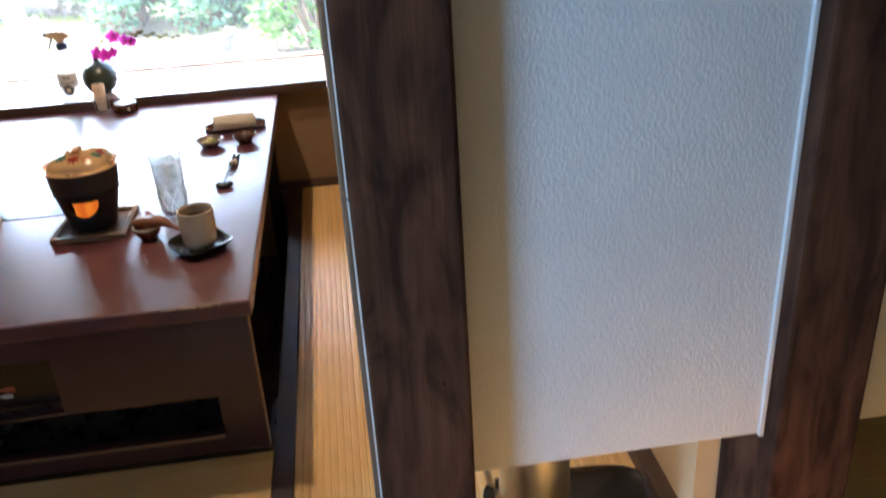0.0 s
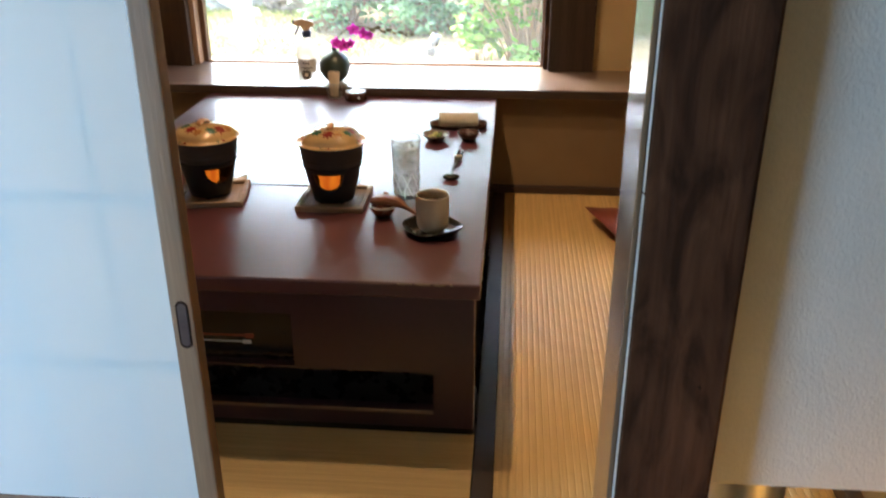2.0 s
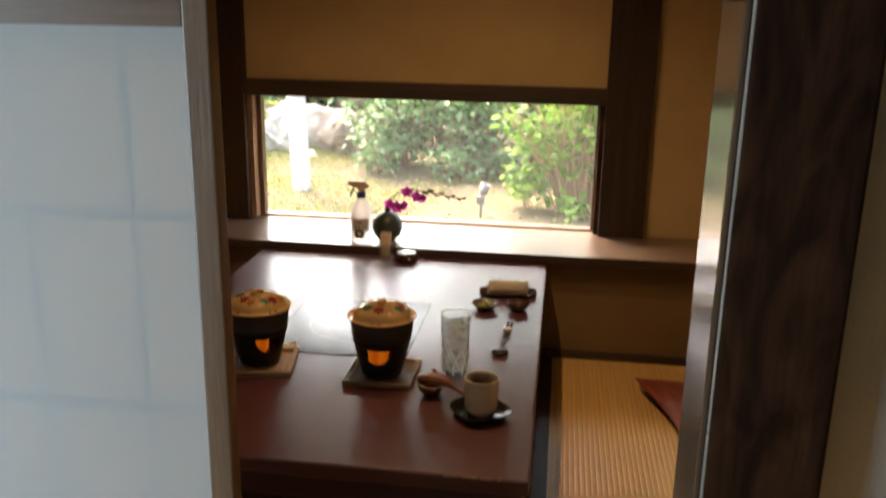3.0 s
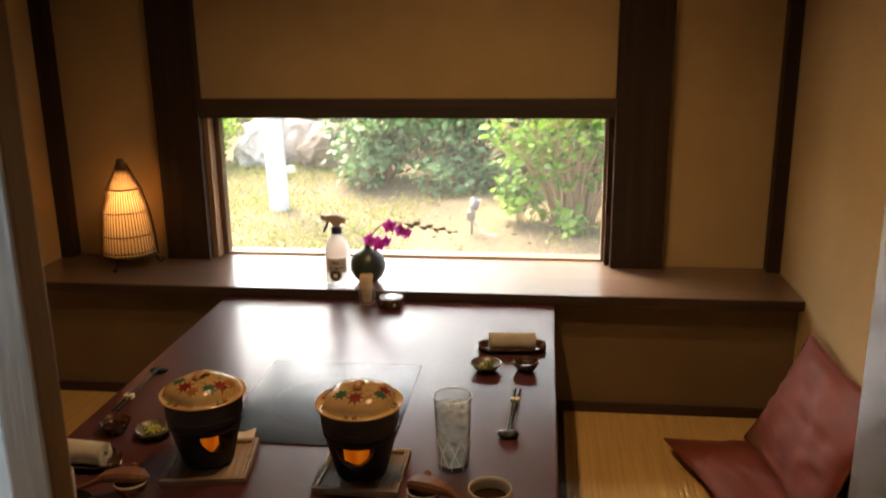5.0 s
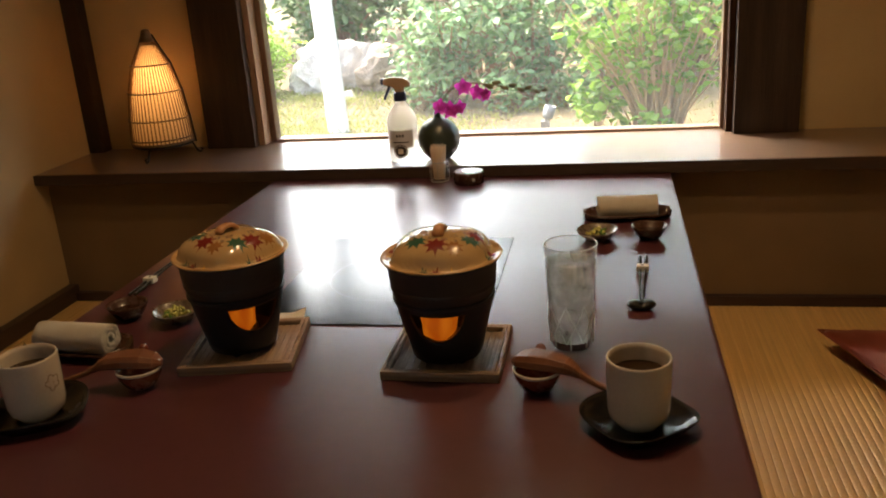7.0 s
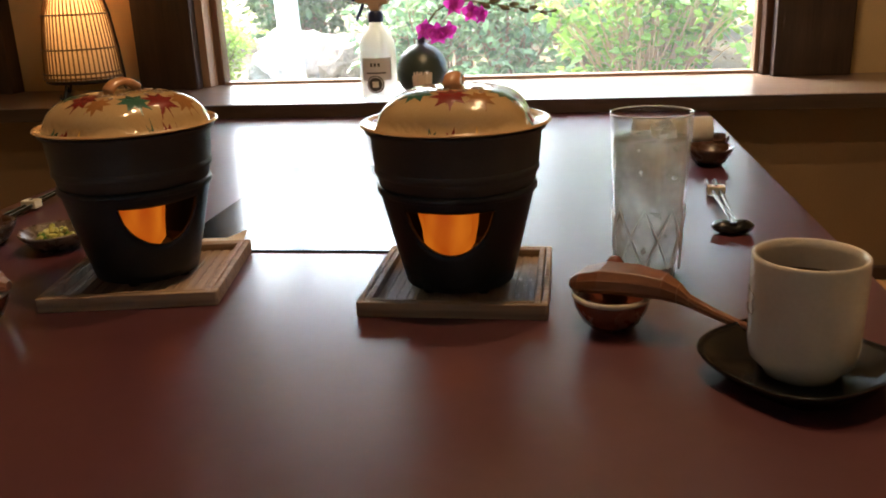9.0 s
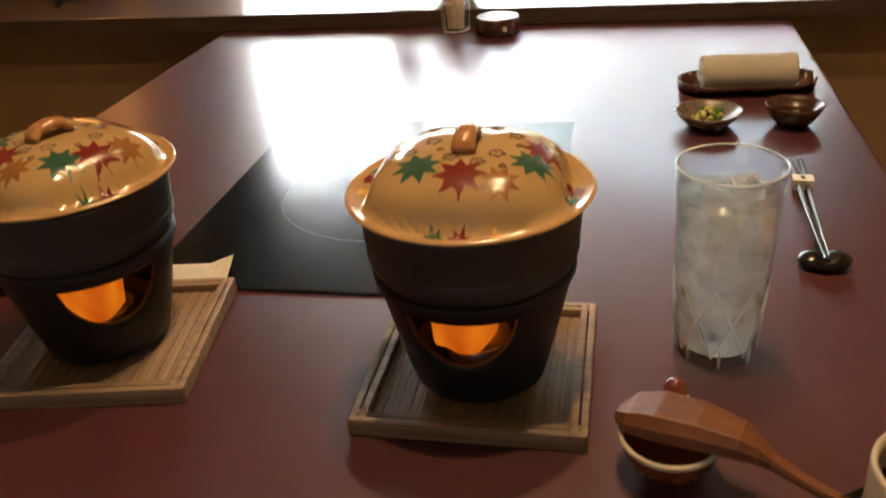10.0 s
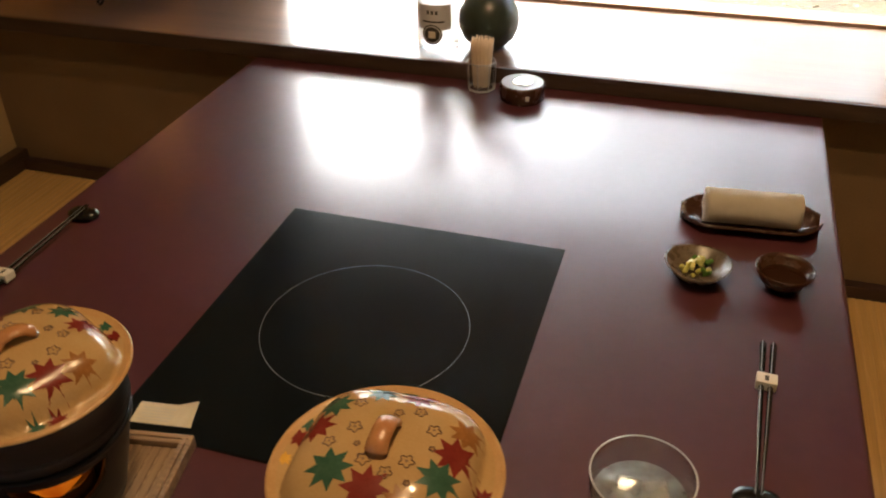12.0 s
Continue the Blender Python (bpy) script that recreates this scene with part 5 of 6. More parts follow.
zs = [0.050 + 0.362 * i / 20 for i in range(21)]
for i in range(50):
    a = 2 * math.pi * i / 50
    part("slat", tube([(prof_r(z) * math.cos(a), prof_r(z) * math.sin(a), z) for z in zs], [0.0021 if z < 0.28 else max(0.0008, 0.0021 * prof_r(z) / 0.066) for z in zs], 5), LAMP_SLAT, sl)
for z in (0.056, 0.068, 0.131, 0.220, 0.306):
    r = prof_r(z) + 0.0026
    part("hoop", tube([(r * math.cos(t), r * math.sin(t), z) for t in (2 * math.pi * k / 48 for k in range(49))], 0.0026, 6), BAMBOO_DARK, sl)
part("cap", lathe([(0, 0.418), (0.013, 0.416), (0.016, 0.402), (0.0205, 0.392), (0.026, 0.378), (0.023, 0.377), (0, 0.385)], 24), BAMBOO_DARK, sl, "dark bamboo tip", True)
part("inner_shade", lathe([(prof_r(z) - 0.007, z) for z in (0.052, 0.10, 0.15, 0.20, 0.25, 0.30, 0.33, 0.365)], 40), SHELF_PAPER, sl, "paper lining lit from inside", True)
part("bulb", blob((0, 0, 0.165), (0.018, 0.018, 0.028), 3, 0, 3), BULB_GLOW, sl, "glowing bulb", True)
part("base_ring", tube([(0.098 * math.cos(t), 0.098 * math.sin(t), 0.046) for t in (2 * math.pi * k / 48 for k in range(49))], 0.004, 8), BLACK_METAL, sl)
part("base_plate", lathe([(0, 0.040), (0.094, 0.040), (0.096, 0.044), (0.094, 0.047), (0, 0.047)], 48), BLACK_METAL, sl)
for a in (-100, 20, 140):
    c, s = math.cos(radians(a)), math.sin(radians(a))
    pts = [(0.090 * c, 0.090 * s, 0.042), (0.098 * c, 0.098 * s, 0.022), (0.106 * c, 0.106 * s, 0.006), (0.116 * c, 0.116 * s, 0.004), (0.121 * c, 0.121 * s, 0.012), (0.115 * c, 0.115 * s, 0.017)]
    part("foot", tube(pts, 0.0035, 6), BLACK_METAL, sl, "curled iron foot", True)
part("side_wire", tube([(prof_r(z) * 1.04 + 0.004, 0, z) for z in (0.046, 0.09, 0.13, 0.22, 0.306, 0.36, 0.40)], 0.003, 6), BLACK_METAL, sl)
bulb_data = bpy.data.lights.new("shelf_lamp_bulb", "POINT")
bulb_data.energy, bulb_data.color, bulb_data.shadow_soft_size = 0.10, (1.0, 0.50, 0.22), 0.02
new("shelf_lamp_bulb", bulb_data).matrix_world = pose(-1.853, 3.37, SH + 0.262)

# ---- cushions ----
def cushion(name, m, w, h, thick, label, seed, crumple=1.0):
    ob = new(name)
    ob.matrix_world = m
    tagged(ob, label, "cushion", "floor cushions")
    bm = bmesh.new()
    nx, ny = 26, 26
    up, dn = [], []
    for i in range(nx + 1):
        u = -1 + 2 * i / nx
        ru, rd = [], []
        for j in range(ny + 1):
            v = -1 + 2 * j / ny
            pinch = 1 - 0.12 * (1 - (abs(u * v)) ** 1.2) * max(abs(u), abs(v)) ** 3
            f = (max(0, 1 - abs(u) ** 2.0) * max(0, 1 - abs(v) ** 2.0)) ** 0.55
            wr = crumple * 0.012 * noise.noise(Vector((u * 2.2, v * 2.2, seed))) * f + crumple * 0.009 * noise.noise(Vector((u * 7, v * 3, seed + 4))) * f
            tuft = 0.35 * math.exp(-(u * u + v * v) * 22)
            z = thick * 0.5 * f * (1 - tuft) + wr
            ru.append(bm.verts.new((w / 2 * u * pinch, h / 2 * v * pinch, z)))
            rd.append(ru[-1] if abs(u) == 1 or abs(v) == 1 else bm.verts.new((w / 2 * u * pinch, h / 2 * v * pinch, -thick * 0.5 * f)))
        up.append(ru)
        dn.append(rd)
    for i in range(nx):
        for j in range(ny):
            bm.faces.new((up[i][j], up[i + 1][j], up[i + 1][j + 1], up[i][j + 1]))
            bm.faces.new((dn[i][j], dn[i][j + 1], dn[i + 1][j + 1], dn[i + 1][j]))
    rim = [up[i][0] for i in range(nx)] + [up[nx][j] for j in range(ny)] + [up[i][ny] for i in range(nx, 0, -1)] + [up[0][j] for j in range(ny, -1, -1)]
    path = [v.co.copy() for v in rim]
    c = part("cover", bm, SATIN, ob, "", True)
    part("seam", tube(path, 0.0022, 6, cap=False), SATIN, c)
    return ob


cushion("floor_cushion", pose(0.395, 2.66, 0.040, 0, 4, 14), 0.40, 0.56, 0.085, "dark red satin floor cushion lying on the tatami", 1)
cushion("floor_cushion", pose(0.500, 2.64, 0.235, 0, -64, 5), 0.40, 0.56, 0.085, "dark red satin cushion leaning against the wall", 5, 1.6)

# ---- things behind and beside the door post ----
tr = thing("serving_tray", 0.393, 1.168, 0.0, -3, "rounded oblong black lacquered serving tray on the tatami", "tray")
sq = lambda a: 0.94 / (abs(math.cos(a)) ** 4.5 + abs(math.sin(a) / 0.63) ** 4.5) ** (1 / 4.5)
part("body", lathe([(0, 0.003), (0.165, 0.0), (0.172, 0.004), (0.182, 0.016), (0.185, 0.0175), (0.186, 0.0155), (0.178, 0.012), (0.168, 0.0065), (0, 0.0055)], 72, squash=sq), BLACK_LACQUER, tr, "", True)
part("rim", lathe([(0.1835, 0.0165), (0.1858, 0.0185), (0.1878, 0.0168), (0.1862, 0.0150)], 72, squash=sq), BLACK_LACQUER, tr, "", True)
th = thing("thermos", 0.319, 1.170, 0.0065, 188, "silver vacuum flask with a pale plastic handle on a tray", "thermos")
part("body", lathe([(0, 0.010), (0.072, 0.010), (0.0738, 0.02), (0.0725, 0.06), (0.0685, 0.15), (0.061, 0.235), (0.051, 0.262), (0, 0.264)], 56), SILVER, th, "", True)
part("base_ring", lathe([(0, 0), (0.0765, 0.0), (0.0785, 0.004), (0.0775, 0.013), (0.073, 0.016), (0, 0.016)], 56), PLASTIC_GREY, th, "pale plastic base", True)
part("lid", lathe([(0, 0.30), (0.034, 0.298), (0.044, 0.288), (0.048, 0.262), (0, 0.262)], 48), PLASTIC_GREY, th, "pale plastic lid", True)
part("handle", tube([(0.058, 0.015, 0.235), (0.092, 0.02, 0.230), (0.106, 0.02, 0.195), (0.100, 0.02, 0.13), (0.082, 0.018, 0.085), (0.066, 0.014, 0.070)], 0.009, 10), PLATE_WHITE, th, "cream plastic handle", True)
for k in range(2):
    bm = bmesh.new()
    a0, a1 = 0.60, 0.92
    z = 0.056 + 0.010 * k
    lo = [bm.verts.new(((0.0734 - 0.045 * (z - 0.06)) * math.cos(t), (0.0734 - 0.045 * (z - 0.06)) * math.sin(t), z)) for t in (a0 + (a1 - a0) * i / 8 for i in range(9))]
    hi = [bm.verts.new((v.co.x, v.co.y, z + 0.004)) for v in lo]
    for i in range(8):
        bm.faces.new((lo[i], lo[i + 1], hi[i + 1], hi[i]))
    part("printed_mark", bm, NAVY, th)
pk = thing("sachet", 0.408, 1.105, 0.0065, 35, "small folded paper sachet on a tray", "sachet")
part("sheet", box(-0.03, 0.03, -0.018, 0.018, 0, 0.004, 0.001), RING_GREY, pk)
ol = thing("wall_outlet", 0.484, 0.905, -0.088, 0, "white double wall socket with a plug in it", "outlet")
part("plate", box(-0.058, 0.058, -0.007, 0, -0.058, 0.058, 0.003), PLATE_WHITE, ol)
for z in (-0.022, 0.022):
    s = part("socket", box(-0.034, -0.004, -0.009, -0.006, z - 0.013, z + 0.013, 0.001), PLASTIC_GREY, ol)
    for x in (-0.024, -0.013):
        part("slot", box(x, x + 0.003, -0.0098, -0.0088, z - 0.005, z + 0.005), INK, s)
plug = part("plug", box(0.012, 0.044, -0.032, -0.006, -0.014, 0.014, 0.004), BLACK_METAL, ol, "black plug")
part("cord", tube([(0.028, -0.030, -0.004), (0.034, -0.050, -0.03), (0.046, -0.10, -0.12), (0.06, -0.20, -0.176)], 0.003, 6), BLACK_METAL, plug)

# basket lamp in the corridor
bl = thing("basket_floor_lamp", 0.508, 0.540, LOW, 14, "lit bamboo basket lamp with open hexagonal weave and paper lining", "lamp")
Z0, Z1 = 0.06, 0.775


def bas(z, a):
    """Radius of the basket: a drum with a soft six-cornered shoulder."""
    u = (z - Z0) / (Z1 - Z0)
    r = (0.150 + 0.008 * math.sin(math.pi * min(1, u * 1.1))) * (1 - 0.24 * max(0, (z - Z1 + 0.18) / 0.18) ** 1.7)
    return r * (1 + 0.022 * math.cos(6 * a) * min(1, 3 * u))


def bas_point(s, a, off=0.0):
    """s runs up the side (0 to 1), round the shoulder and in over the top (1 to 1.3)."""
    if s <= 1:
        z = Z0 + (Z1 - 0.035 - Z0) * s
        r = bas(z, a) + off
    else:
        q = (s - 1) / 0.3
        r = (bas(Z1, a) + off) * math.cos(q * math.pi / 2 * 0.999) ** 0.8
        z = Z1 - 0.035 + (0.035 + off) * math.sin(q * math.pi / 2) ** 0.6
    return (r * math.cos(a), r * math.sin(a), z)


bm = bmesh.new()
rows = [[bm.verts.new(bas_point(s, 2 * math.pi * i / 72, -0.006)) for i in range(72)] for s in [k / 20 for k in range(21)] + [1 + 0.3 * k / 10 for k in range(1, 11)]]
for a, b in zip(rows, rows[1:]):
    for i in range(72):
        bm.faces.new((a[i], a[(i + 1) % 72], b[(i + 1) % 72], b[i]))
part("paper_lining", bm, LAMP_PAPER, bl, "glowing cream paper lining", True)
NS = 32
for k in range(NS):
    for sgn in (-1, 1):
        pts = [bas_point(0.995 * i / 60, 2 * math.pi * k / NS + sgn * 2.5572 * i / 60, 0.0018 + 0.0008 * sgn) for i in range(61)]
        part("bamboo_strip", tube(pts, 0.0022, 4, cap=False), BAMBOO_LAMP, bl)
for k in range(26):
    s = 0.0191 + 0.0382 * k
    pts = [bas_point(s, 2 * math.pi * i / 60, 0.0028) for i in range(61)]
    part("bamboo_hoop", tube(pts, 0.0018, 4, cap=False), BAMBOO_LAMP, bl)
for turn in (0, 60, 120):
    c, s = math.cos(radians(turn)), math.sin(radians(turn))
    for k in range(-5, 6):
        d, R = (k + (0.5 if turn == 120 else 0)) * 0.026, 0.1275
        if abs(d) > 0.118:
            continue
        half = math.sqrt(R * R - d * d)
        pts = []
        for i in range(25):
            t = -half + 2 * half * i / 24
            q = math.acos(min(1, (math.hypot(t, d) / (R + 0.001)) ** 1.25)) / (math.pi / 2)
            pts.append((t * c - d * s, t * s + d * c, Z1 - 0.035 + 0.037 * math.sin(q * math.pi / 2) ** 0.6 + 0.0008 * (turn // 60)))
        part("bamboo_strip", tube(pts, 0.0019, 4, cap=False), BAMBOO_LAMP, bl)
part("rim_hoop", tube([bas_point(1.0, 2 * math.pi * i / 72, 0.0022) for i in range(73)], 0.0019, 5, cap=False), BAMBOO_LAMP, bl)
part("base", lathe([(0, 0.0), (0.15, 0.0), (0.155, 0.01), (0.152, 0.06), (0, 0.062)], 48), BLACK_LACQUER, bl, "dark round base", True)
for lamp_y in (1.96, 2.38):
    dl = thing("ceiling_downlight", -0.56, lamp_y, CEIL, 0, "small warm round ceiling downlight over the table", "lamp", "ceiling downlights")
    part("trim_ring", lathe([(0.032, 0.0), (0.050, 0.0), (0.048, -0.008), (0.032, -0.006)], 40), PLATE_WHITE, dl, "", True)
    part("diffuser", lathe([(0, -0.003), (0.032, -0.003)], 40), DOWNLIGHT, dl)

# ---- garden ----
GZ = -0.30


def ground_height(x, y):
    rise = 0.30 * max(0.0, min(1.0, (y - 8.2) / 5)) ** 1.3
    return GZ + rise + 0.05 * noise.noise(Vector((x * 0.5, y * 0.5, 0))) + 0.018 * noise.noise(Vector((x * 2.3, y * 2.3, 4)))


xs = [-400, -120, -40, -20] + [-12 + 0.25 * i for i in range(81)] + [14, 25, 60, 150, 400]
ys = [-400, -100, -20, 3.0] + [3.62 + 0.22 * i for i in range(66)] + [22, 35, 60, 150, 600]
bm = bmesh.new()
g = [[bm.verts.new((x, y, ground_height(x, y) if y > 3.3 else -0.75)) for y in ys] for x in xs]
for i in range(len(xs) - 1):
    for j in range(len(ys) - 1):
        bm.faces.new((g[i][j], g[i + 1][j], g[i + 1][j + 1], g[i][j + 1]))
setting("ground", bm, GROUND, "dry bare garden soil with thin grass and fallen leaves", True)


def leaves_mesh(name, pts, dirs, sizes, material, seed, aspect=0.5, parent=None, label=""):
    """Many small folded leaves in one mesh: each is two halves bent along its midrib."""
    rng = np.random.default_rng(seed)
    n = len(pts)
    pts, dirs, sizes = np.asarray(pts, float), np.asarray(dirs, float), np.asarray(sizes, float)[:, None]
    dirs = dirs / (np.linalg.norm(dirs, axis=1, keepdims=True) + 1e-9)
    side = np.cross(dirs, rng.normal(0, 1, (n, 3)) * [0.5, 0.5, 0.2] + [0, 0, 1])
    side /= np.linalg.norm(side, axis=1, keepdims=True) + 1e-9
    up = np.cross(side, dirs)
    L, W = sizes, sizes * aspect
    base, tip = pts, pts + dirs * L - up * L * 0.18
    m1, m2 = pts + dirs * L * 0.33, pts + dirs * L * 0.70 - up * L * 0.05
    l1, l2 = m1 + side * W * 0.5 + up * L * 0.08, m2 + side * W * 0.42 + up * L * 0.05
    r1, r2 = m1 - side * W * 0.5 + up * L * 0.08, m2 - side * W * 0.42 + up * L * 0.05
    verts = np.stack([base, m1, m2, tip, l1, l2, r1, r2], 1).reshape(-1, 3)
    fs = []
    for i in range(n):
        o = 8 * i
        fs += [(o, o + 1, o + 4), (o + 1, o + 2, o + 5, o + 4), (o + 2, o + 3, o + 5), (o, o + 6, o + 1), (o + 1, o + 6, o + 7, o + 2), (o + 2, o + 7, o + 3)]
    me = bpy.data.meshes.new(name)
    me.from_pydata(verts.tolist(), [], fs)
    me.materials.append(material)
    ob = new(name, me)
    if parent:
        ob.parent = parent
    if label:
        ob["label"] = label
    return ob


def bush(name, x, y, w, d, h, stems, tips, leaf, per_tip, material, wood, seed, label, category, spread=0.13, low=0.25, aspect=0.55, droop=0.2, shape=None, stem_r=0.012):
    """Canes fan out from the foot; each ends in twigs that carry clumps of leaves."""
    rng = random.Random(seed)
    th = thing(name, x, y, ground_height(x, y) - 0.02, 0, label, category)
    bm = bmesh.new()
    ends = []
    for s in range(stems):
        a, q = rng.uniform(0, 6.283), math.sqrt(rng.random())
        ex, ey, ez = w * q * math.cos(a), d * q * math.sin(a), h * rng.uniform(0.55, 1.0) * (1 - 0.35 * q * q)
        fx, fy = ex * 0.22 + rng.uniform(-0.05, 0.05), ey * 0.22 + rng.uniform(-0.05, 0.05)
        pts = []
        for k in range(6):
            u = k / 5
            pts.append((fx + (ex - fx) * u ** 1.5 + rng.uniform(-0.02, 0.02), fy + (ey - fy) * u ** 1.5 + rng.uniform(-0.02, 0.02), ez * u))
        tube(pts, [stem_r * (1 - 0.75 * k / 5) for k in range(6)], 5, bm)
        for t in range(tips):
            u = low + (1 - low) * rng.random() ** 0.7
            i = min(int(u * 5), 4)
            p = Vector(pts[i]).lerp(Vector(pts[i + 1]), u * 5 - i)
            o = Vector((rng.gauss(0, 1), rng.gauss(0, 1), rng.gauss(0.2, 0.6))).normalized() * rng.uniform(0.5, 1.5) * spread
            if rng.random() < 0.4:
                tube([p, p + o * 0.6, p + o], [stem_r * 0.3, stem_r * 0.22, stem_r * 0.15], 4, bm)
            ends.append((p + o, o))
    part("stems", bm, wood, th, "", True)
    P, D, S = [], [], []
    for p, o in ends:
        for k in range(per_tip):
            v = Vector((rng.gauss(0, 1), rng.gauss(0, 1), rng.gauss(0, 0.6)))
            v = v.normalized() if v.length > 0.01 else Vector((1, 0, 0))
            q = p + v * spread * 0.45 * rng.random()
            if q.z < 0.03:
                q.z = 0.03 + 0.05 * rng.random()
            P.append(q)
            D.append((v.x + o.x, v.y + o.y, v.z * 0.7 - droop))
            S.append(leaf * rng.uniform(0.6, 1.25))
    leaves_mesh("leaves", P, D, S, material, seed, aspect, th)
    return th


bush("hydrangea_bush", -0.02, 7.22, 0.76, 0.5, 1.7, 105, 5, 0.088, 3, LEAF_MID, CANE, 11, "hydrangea bush with tan canes and broad fresh green leaves", "bush", 0.13, 0.36, 0.66, 0.15, stem_r=0.011)
bush("hydrangea_bush", 1.15, 7.7, 0.6, 0.6, 1.7, 40, 9, 0.085, 5, LEAF_MID, CANE, 12, "hydrangea bush with tan canes and broad fresh green leaves", "bush", 0.15, 0.3, 0.62, 0.15, stem_r=0.011)
bush("hydrangea_sprout", -0.05, 6.92, 0.14, 0.10, 0.26, 5, 3, 0.09, 5, LEAF_MID, CANE, 13, "low hydrangea shoots with bright leaves", "bush", 0.07, 0.5, 0.65, 0.1, stem_r=0.006)
bush("hydrangea_sprout", -0.44, 7.25, 0.15, 0.12, 0.46, 9, 4, 0.10, 5, LEAF_MID, CANE, 14, "low hydrangea shoots with bright leaves", "bush", 0.10, 0.55, 0.65, 0.1, stem_r=0.006)
for i, (x, y, w, d, h) in enumerate(((-1.92, 8.95, 0.60, 0.5, 1.35), (-1.05, 8.95, 0.7, 0.5, 1.5), (-0.35, 9.3, 0.8, 0.6, 1.7), (-1.75, 10.4, 1.0, 0.7, 2.2), (0.6, 10.2, 1.0, 0.8, 2.2))):
    bush("camellia_bush", x, y, w, d, h, 26, 10, 0.105, 4, LEAF_DARK, BARK, 21 + i, "evergreen bush with broad green leaves and bare twigs", "bush", 0.20, 0.16, 0.58, 0.25, stem_r=0.014)
for i, (x, y, w, h) in enumerate(((-1.20, 8.42, 0.34, 0.42), (-2.05, 8.50, 0.30, 0.60), (-0.78, 8.55, 0.26, 0.36))):
    bush("camellia_shoot", x, y, w, 0.22, h, 12, 5, 0.085, 4, LEAF_DARK, BARK, 31 + i, "low spreading evergreen shoots over bare soil", "bush", 0.11, 0.2, 0.6, 0.15, stem_r=0.007)
bush("lime_shrub", -4.12, 9.5, 0.50, 0.45, 0.92, 22, 34, 0.05, 6, LEAF_LIME, BARK, 41, "clipped bright lime-green shrub", "shrub", 0.13, 0.1, 0.5, 0.0)
bush("lime_shrub", -5.2, 8.6, 0.6, 0.5, 0.9, 20, 34, 0.05, 6, LEAF_LIME, BARK, 42, "clipped bright lime-green shrub", "shrub", 0.13, 0.1, 0.5, 0.0)
for i, (x, y, w, d, h) in enumerate(((-4.0, 12.4, 1.2, 0.8, 1.7), (-2.6, 13.0, 1.2, 0.8, 2.1), (-0.9, 13.2, 1.4, 0.9, 2.8), (1.2, 13.0, 1.4, 0.9, 3.0), (-6.2, 12.6, 1.3, 0.9, 1.6), (3.2, 11.5, 1.4, 1.0, 3.0), (2.4, 8.8, 0.8, 0.8, 2.2))):
    bush("hedge_bush", x, y, w, d, h, 26, 30, 0.12, 5, LEAF_TREE, BARK, 61 + i, "tall dark green leafy bush in the garden", "bush", 0.26, 0.1, 0.55, 0.2, stem_r=0.018)


def tree(x, y, h, r, seed):
    rng = random.Random(seed)
    th = thing("garden_tree", x, y, ground_height(x, y) - 0.05, 0, "broadleaf garden tree with an uneven green crown", "tree", "garden trees")
    bm = tube([(0, 0, 0), (0.05, 0.02, h * 0.25), (-0.04, 0.03, h * 0.5), (0.02, -0.02, h * 0.85)], [0.10, 0.085, 0.065, 0.02], 10)
    ends = []
    for i in range(26):
        z = h * rng.uniform(0.35, 0.92)
        a = rng.uniform(0, 6.283)
        L = r * rng.uniform(0.5, 1.0)
        e = Vector((L * math.cos(a), L * math.sin(a), z + L * rng.uniform(0.1, 0.5)))
        p0 = Vector((0, 0, z))
        tube([p0, p0.lerp(e, 0.5) + Vector((0, 0, 0.06)), e], [0.03, 0.018, 0.006], 5, bm)
        for k in range(24):
            ends.append((p0.lerp(e, rng.uniform(0.45, 1.05)) + Vector((rng.gauss(0, 0.2), rng.gauss(0, 0.2), rng.gauss(0, 0.16))), e - p0))
    part("trunk", bm, BARK, th, "", True)
    P, D, S = [], [], []
    for p, o in ends:
        for k in range(6):
            v = Vector((rng.gauss(0, 1), rng.gauss(0, 1), rng.gauss(-0.2, 0.6)))
            P.append(p + v * 0.10)
            D.append(v)
            S.append(rng.uniform(0.07, 0.14))
    leaves_mesh("crown", P, D, S, LEAF_TREE, seed, 0.5, th)


for i, (x, y, h, r) in enumerate(((-0.6, 11.6, 5.6, 1.6), (0.9, 10.9, 6.2, 1.8), (2.3, 9.6, 6.0, 1.7), (-4.6, 14.5, 3.2, 1.3), (0.4, 15.2, 5.0, 2.0), (2.6, 14.4, 5.2, 2.2), (4.6, 12.6, 5.0, 2.0), (-8.2, 14.0, 3.0, 1.4), (6.2, 10.0, 4.6, 1.9))):
    tree(x, y, h, r, 81 + i)


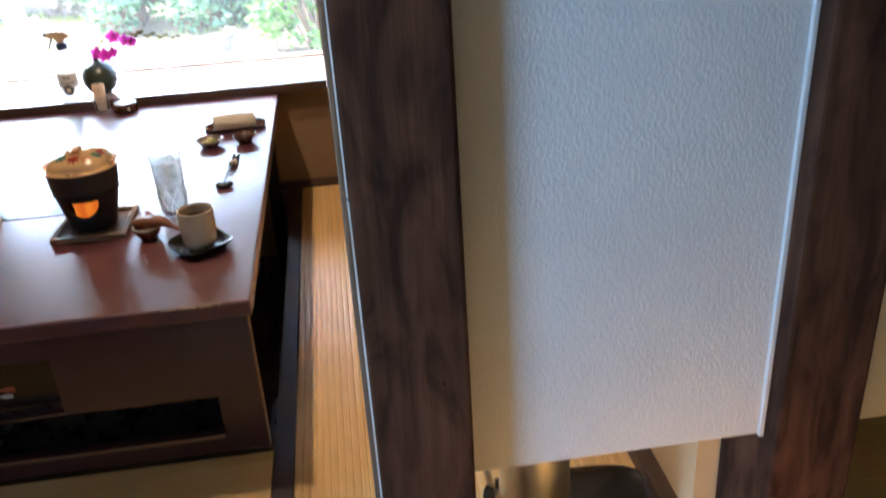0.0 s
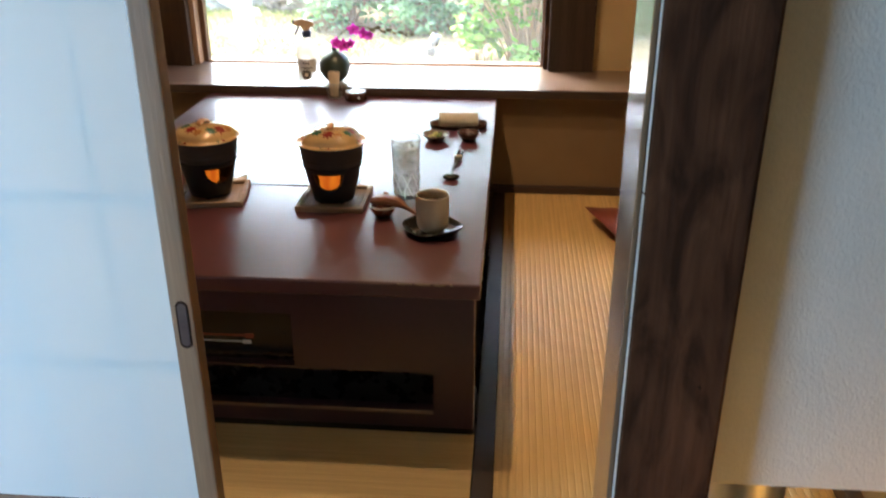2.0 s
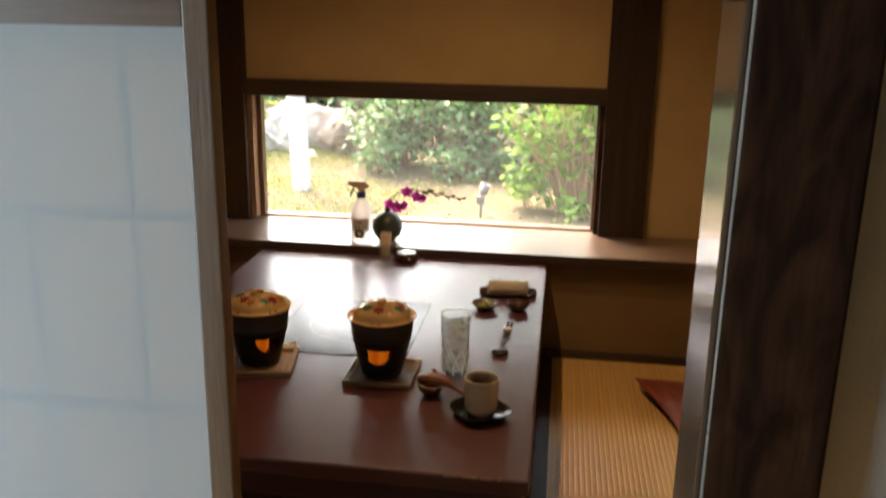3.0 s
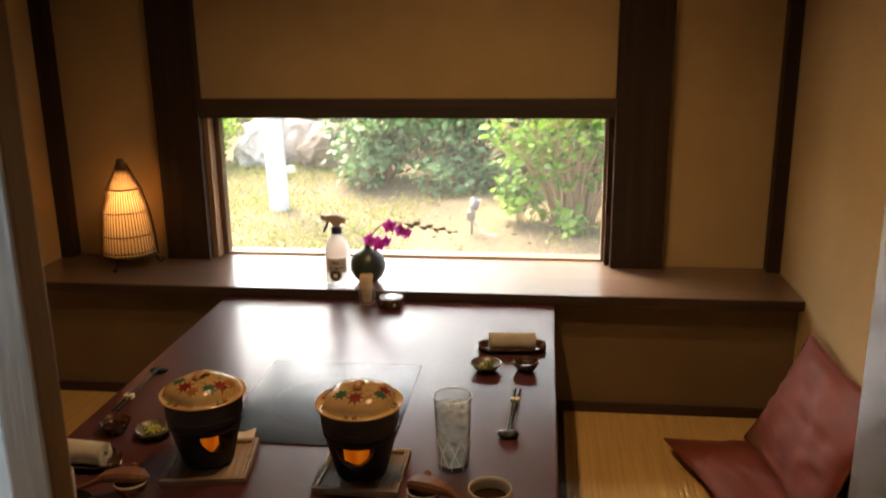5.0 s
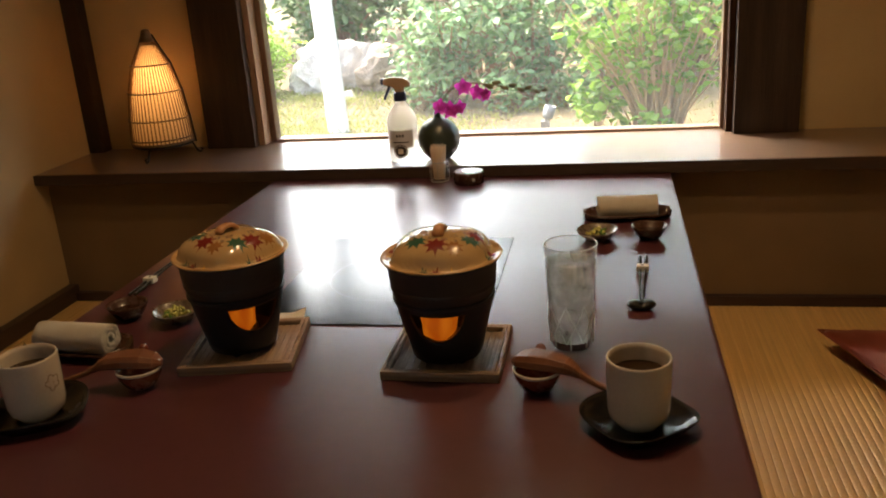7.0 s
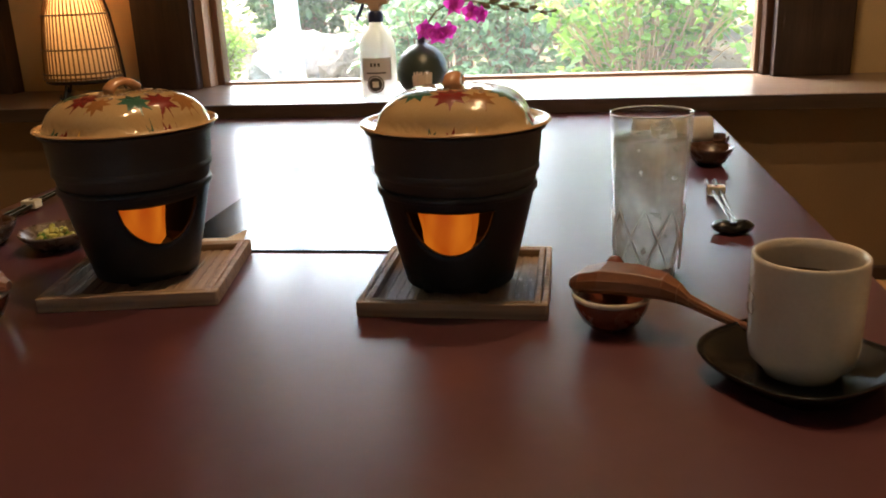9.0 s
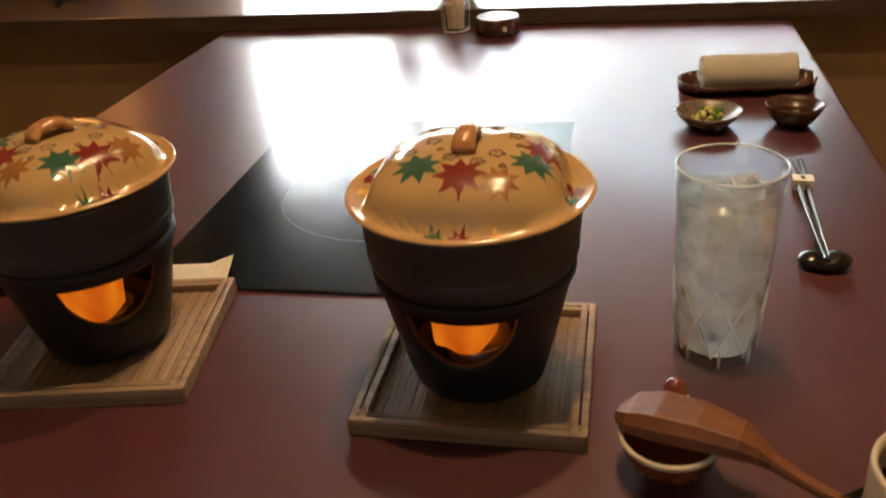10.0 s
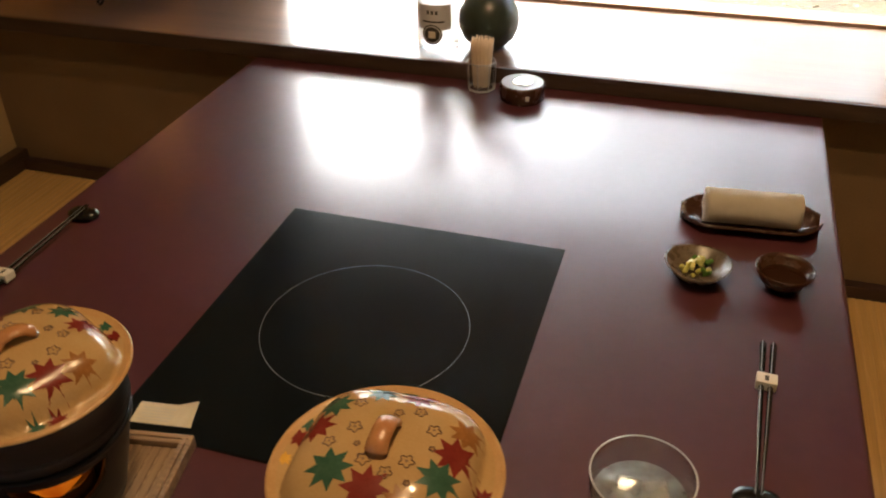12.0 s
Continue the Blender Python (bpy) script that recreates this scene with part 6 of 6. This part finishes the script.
def boulder(x, y, sx, sy, sz, seed, material, label):
    bm = blob((0, 0, sz * 0.75), (sx, sy, sz), seed, 0.30, 5, 1.7)
    rng = random.Random(seed)
    for k in range(10):
        n = Vector((rng.gauss(0, 1), rng.gauss(0, 1), rng.gauss(0.3, 0.8))).normalized()
        reach = max(n.dot(v.co) for v in bm.verts)
        cut = reach * rng.uniform(0.66, 0.9)
        for v in bm.verts:
            over = n.dot(v.co) - cut
            if over > 0:
                v.co -= n * over * 0.92
    for v in bm.verts:
        v.co += 0.022 * Vector((noise.noise(v.co * 15), noise.noise(v.co * 15 + Vector((9, 0, 0))), noise.noise(v.co * 15 + Vector((0, 9, 0)))))
        v.co += 0.06 * Vector((noise.noise(v.co * 6), noise.noise(v.co * 6 + Vector((9, 0, 0))), noise.noise(v.co * 6 + Vector((0, 9, 0)))))
    th = mesh_ob("boulder", bm, material, True)
    th.matrix_world = pose(x, y, ground_height(x, y) - 0.12, 0, 0, seed * 37)
    tagged(th, label, "boulder", "boulders")


boulder(-3.24, 9.85, 0.60, 0.46, 0.36, 1, ROCK, "large weathered pale granite garden boulder")
boulder(-2.70, 9.74, 0.46, 0.38, 0.30, 2, ROCK_BROWN, "low brown garden boulder beside a pale one")
boulder(-3.02, 9.25, 0.16, 0.14, 0.10, 3, ROCK, "small pale stone at the foot of a boulder")
pl_ = thing("white_pole", -2.60, 7.58, ground_height(-2.6, 7.58) - 0.05, 0, "tall white painted round pole in the garden", "pole")
part("shaft", lathe([(0, 0), (0.095, 0), (0.092, 0.03), (0.088, 0.1), (0.086, 1.5), (0.084, 3.4), (0, 3.4)], 32, m=pose(0, 0, 0, 0, -2.2, 0)), POLE_WHITE, pl_, "", True)
sp = thing("garden_spotlight", -0.825, 6.85, ground_height(-0.825, 6.85), 0, "small silver garden spotlight on a ground spike", "spotlight")
part("spike", tube([(0, 0, -0.03), (0, 0, 0.13)], 0.010, 8), SPOT_METAL, sp)
part("junction_box", box(-0.035, 0.030, -0.03, 0.03, 0.12, 0.185, 0.006), SPOT_METAL, sp)
part("bracket", tube([(0, 0, 0.18), (0.01, 0, 0.215)], 0.012, 8), SPOT_METAL, sp)
part("head", lathe([(0, 0), (0.034, 0), (0.038, 0.01), (0.040, 0.09), (0.036, 0.09), (0.034, 0.02), (0, 0.015)], 24, m=pose(0.012, 0, 0.205, 0, 18, 0)), SPOT_METAL, sp, "", True)
part("cable", tube([(0, 0, 0.14), (0.05, 0.02, 0.06), (0.10, 0.0, 0.01), (0.2, -0.05, 0.0)], 0.005, 6), PLASTIC_GREY, sp)

rng = np.random.default_rng(3)
P, D, S = [], [], []
while len(P) < 5200:
    x, y = rng.uniform(-6, 3), rng.uniform(4.6, 12)
    P.append((x, y, ground_height(x, y) + 0.004))
    D.append((*rng.normal(0, 1, 2), rng.normal(0, 0.12)))
    S.append(rng.uniform(0.02, 0.06))
lit = leaves_mesh("fallen_leaves", P, D, S, LITTER, 5, 0.5)
tagged(lit, "scattered dry fallen leaves on garden soil", "fallen leaves", "", "stuff")
P, D, S = [], [], []
while len(P) < 24000:
    x, y = rng.uniform(-6, 2.5), rng.uniform(4.8, 9.6)
    if noise.noise(Vector((x * 0.8, y * 0.8, 7))) - 0.16 * (x + 2.2) > rng.uniform(-0.25, 0.35):
        P.append((x, y, ground_height(x, y)))
        D.append((*rng.normal(0, 0.6, 2), 1))
        S.append(rng.uniform(0.025, 0.075))
gr = leaves_mesh("grass", P, D, S, GRASS, 6, 0.12)
tagged(gr, "thin yellowish grass on garden soil", "grass", "", "stuff")
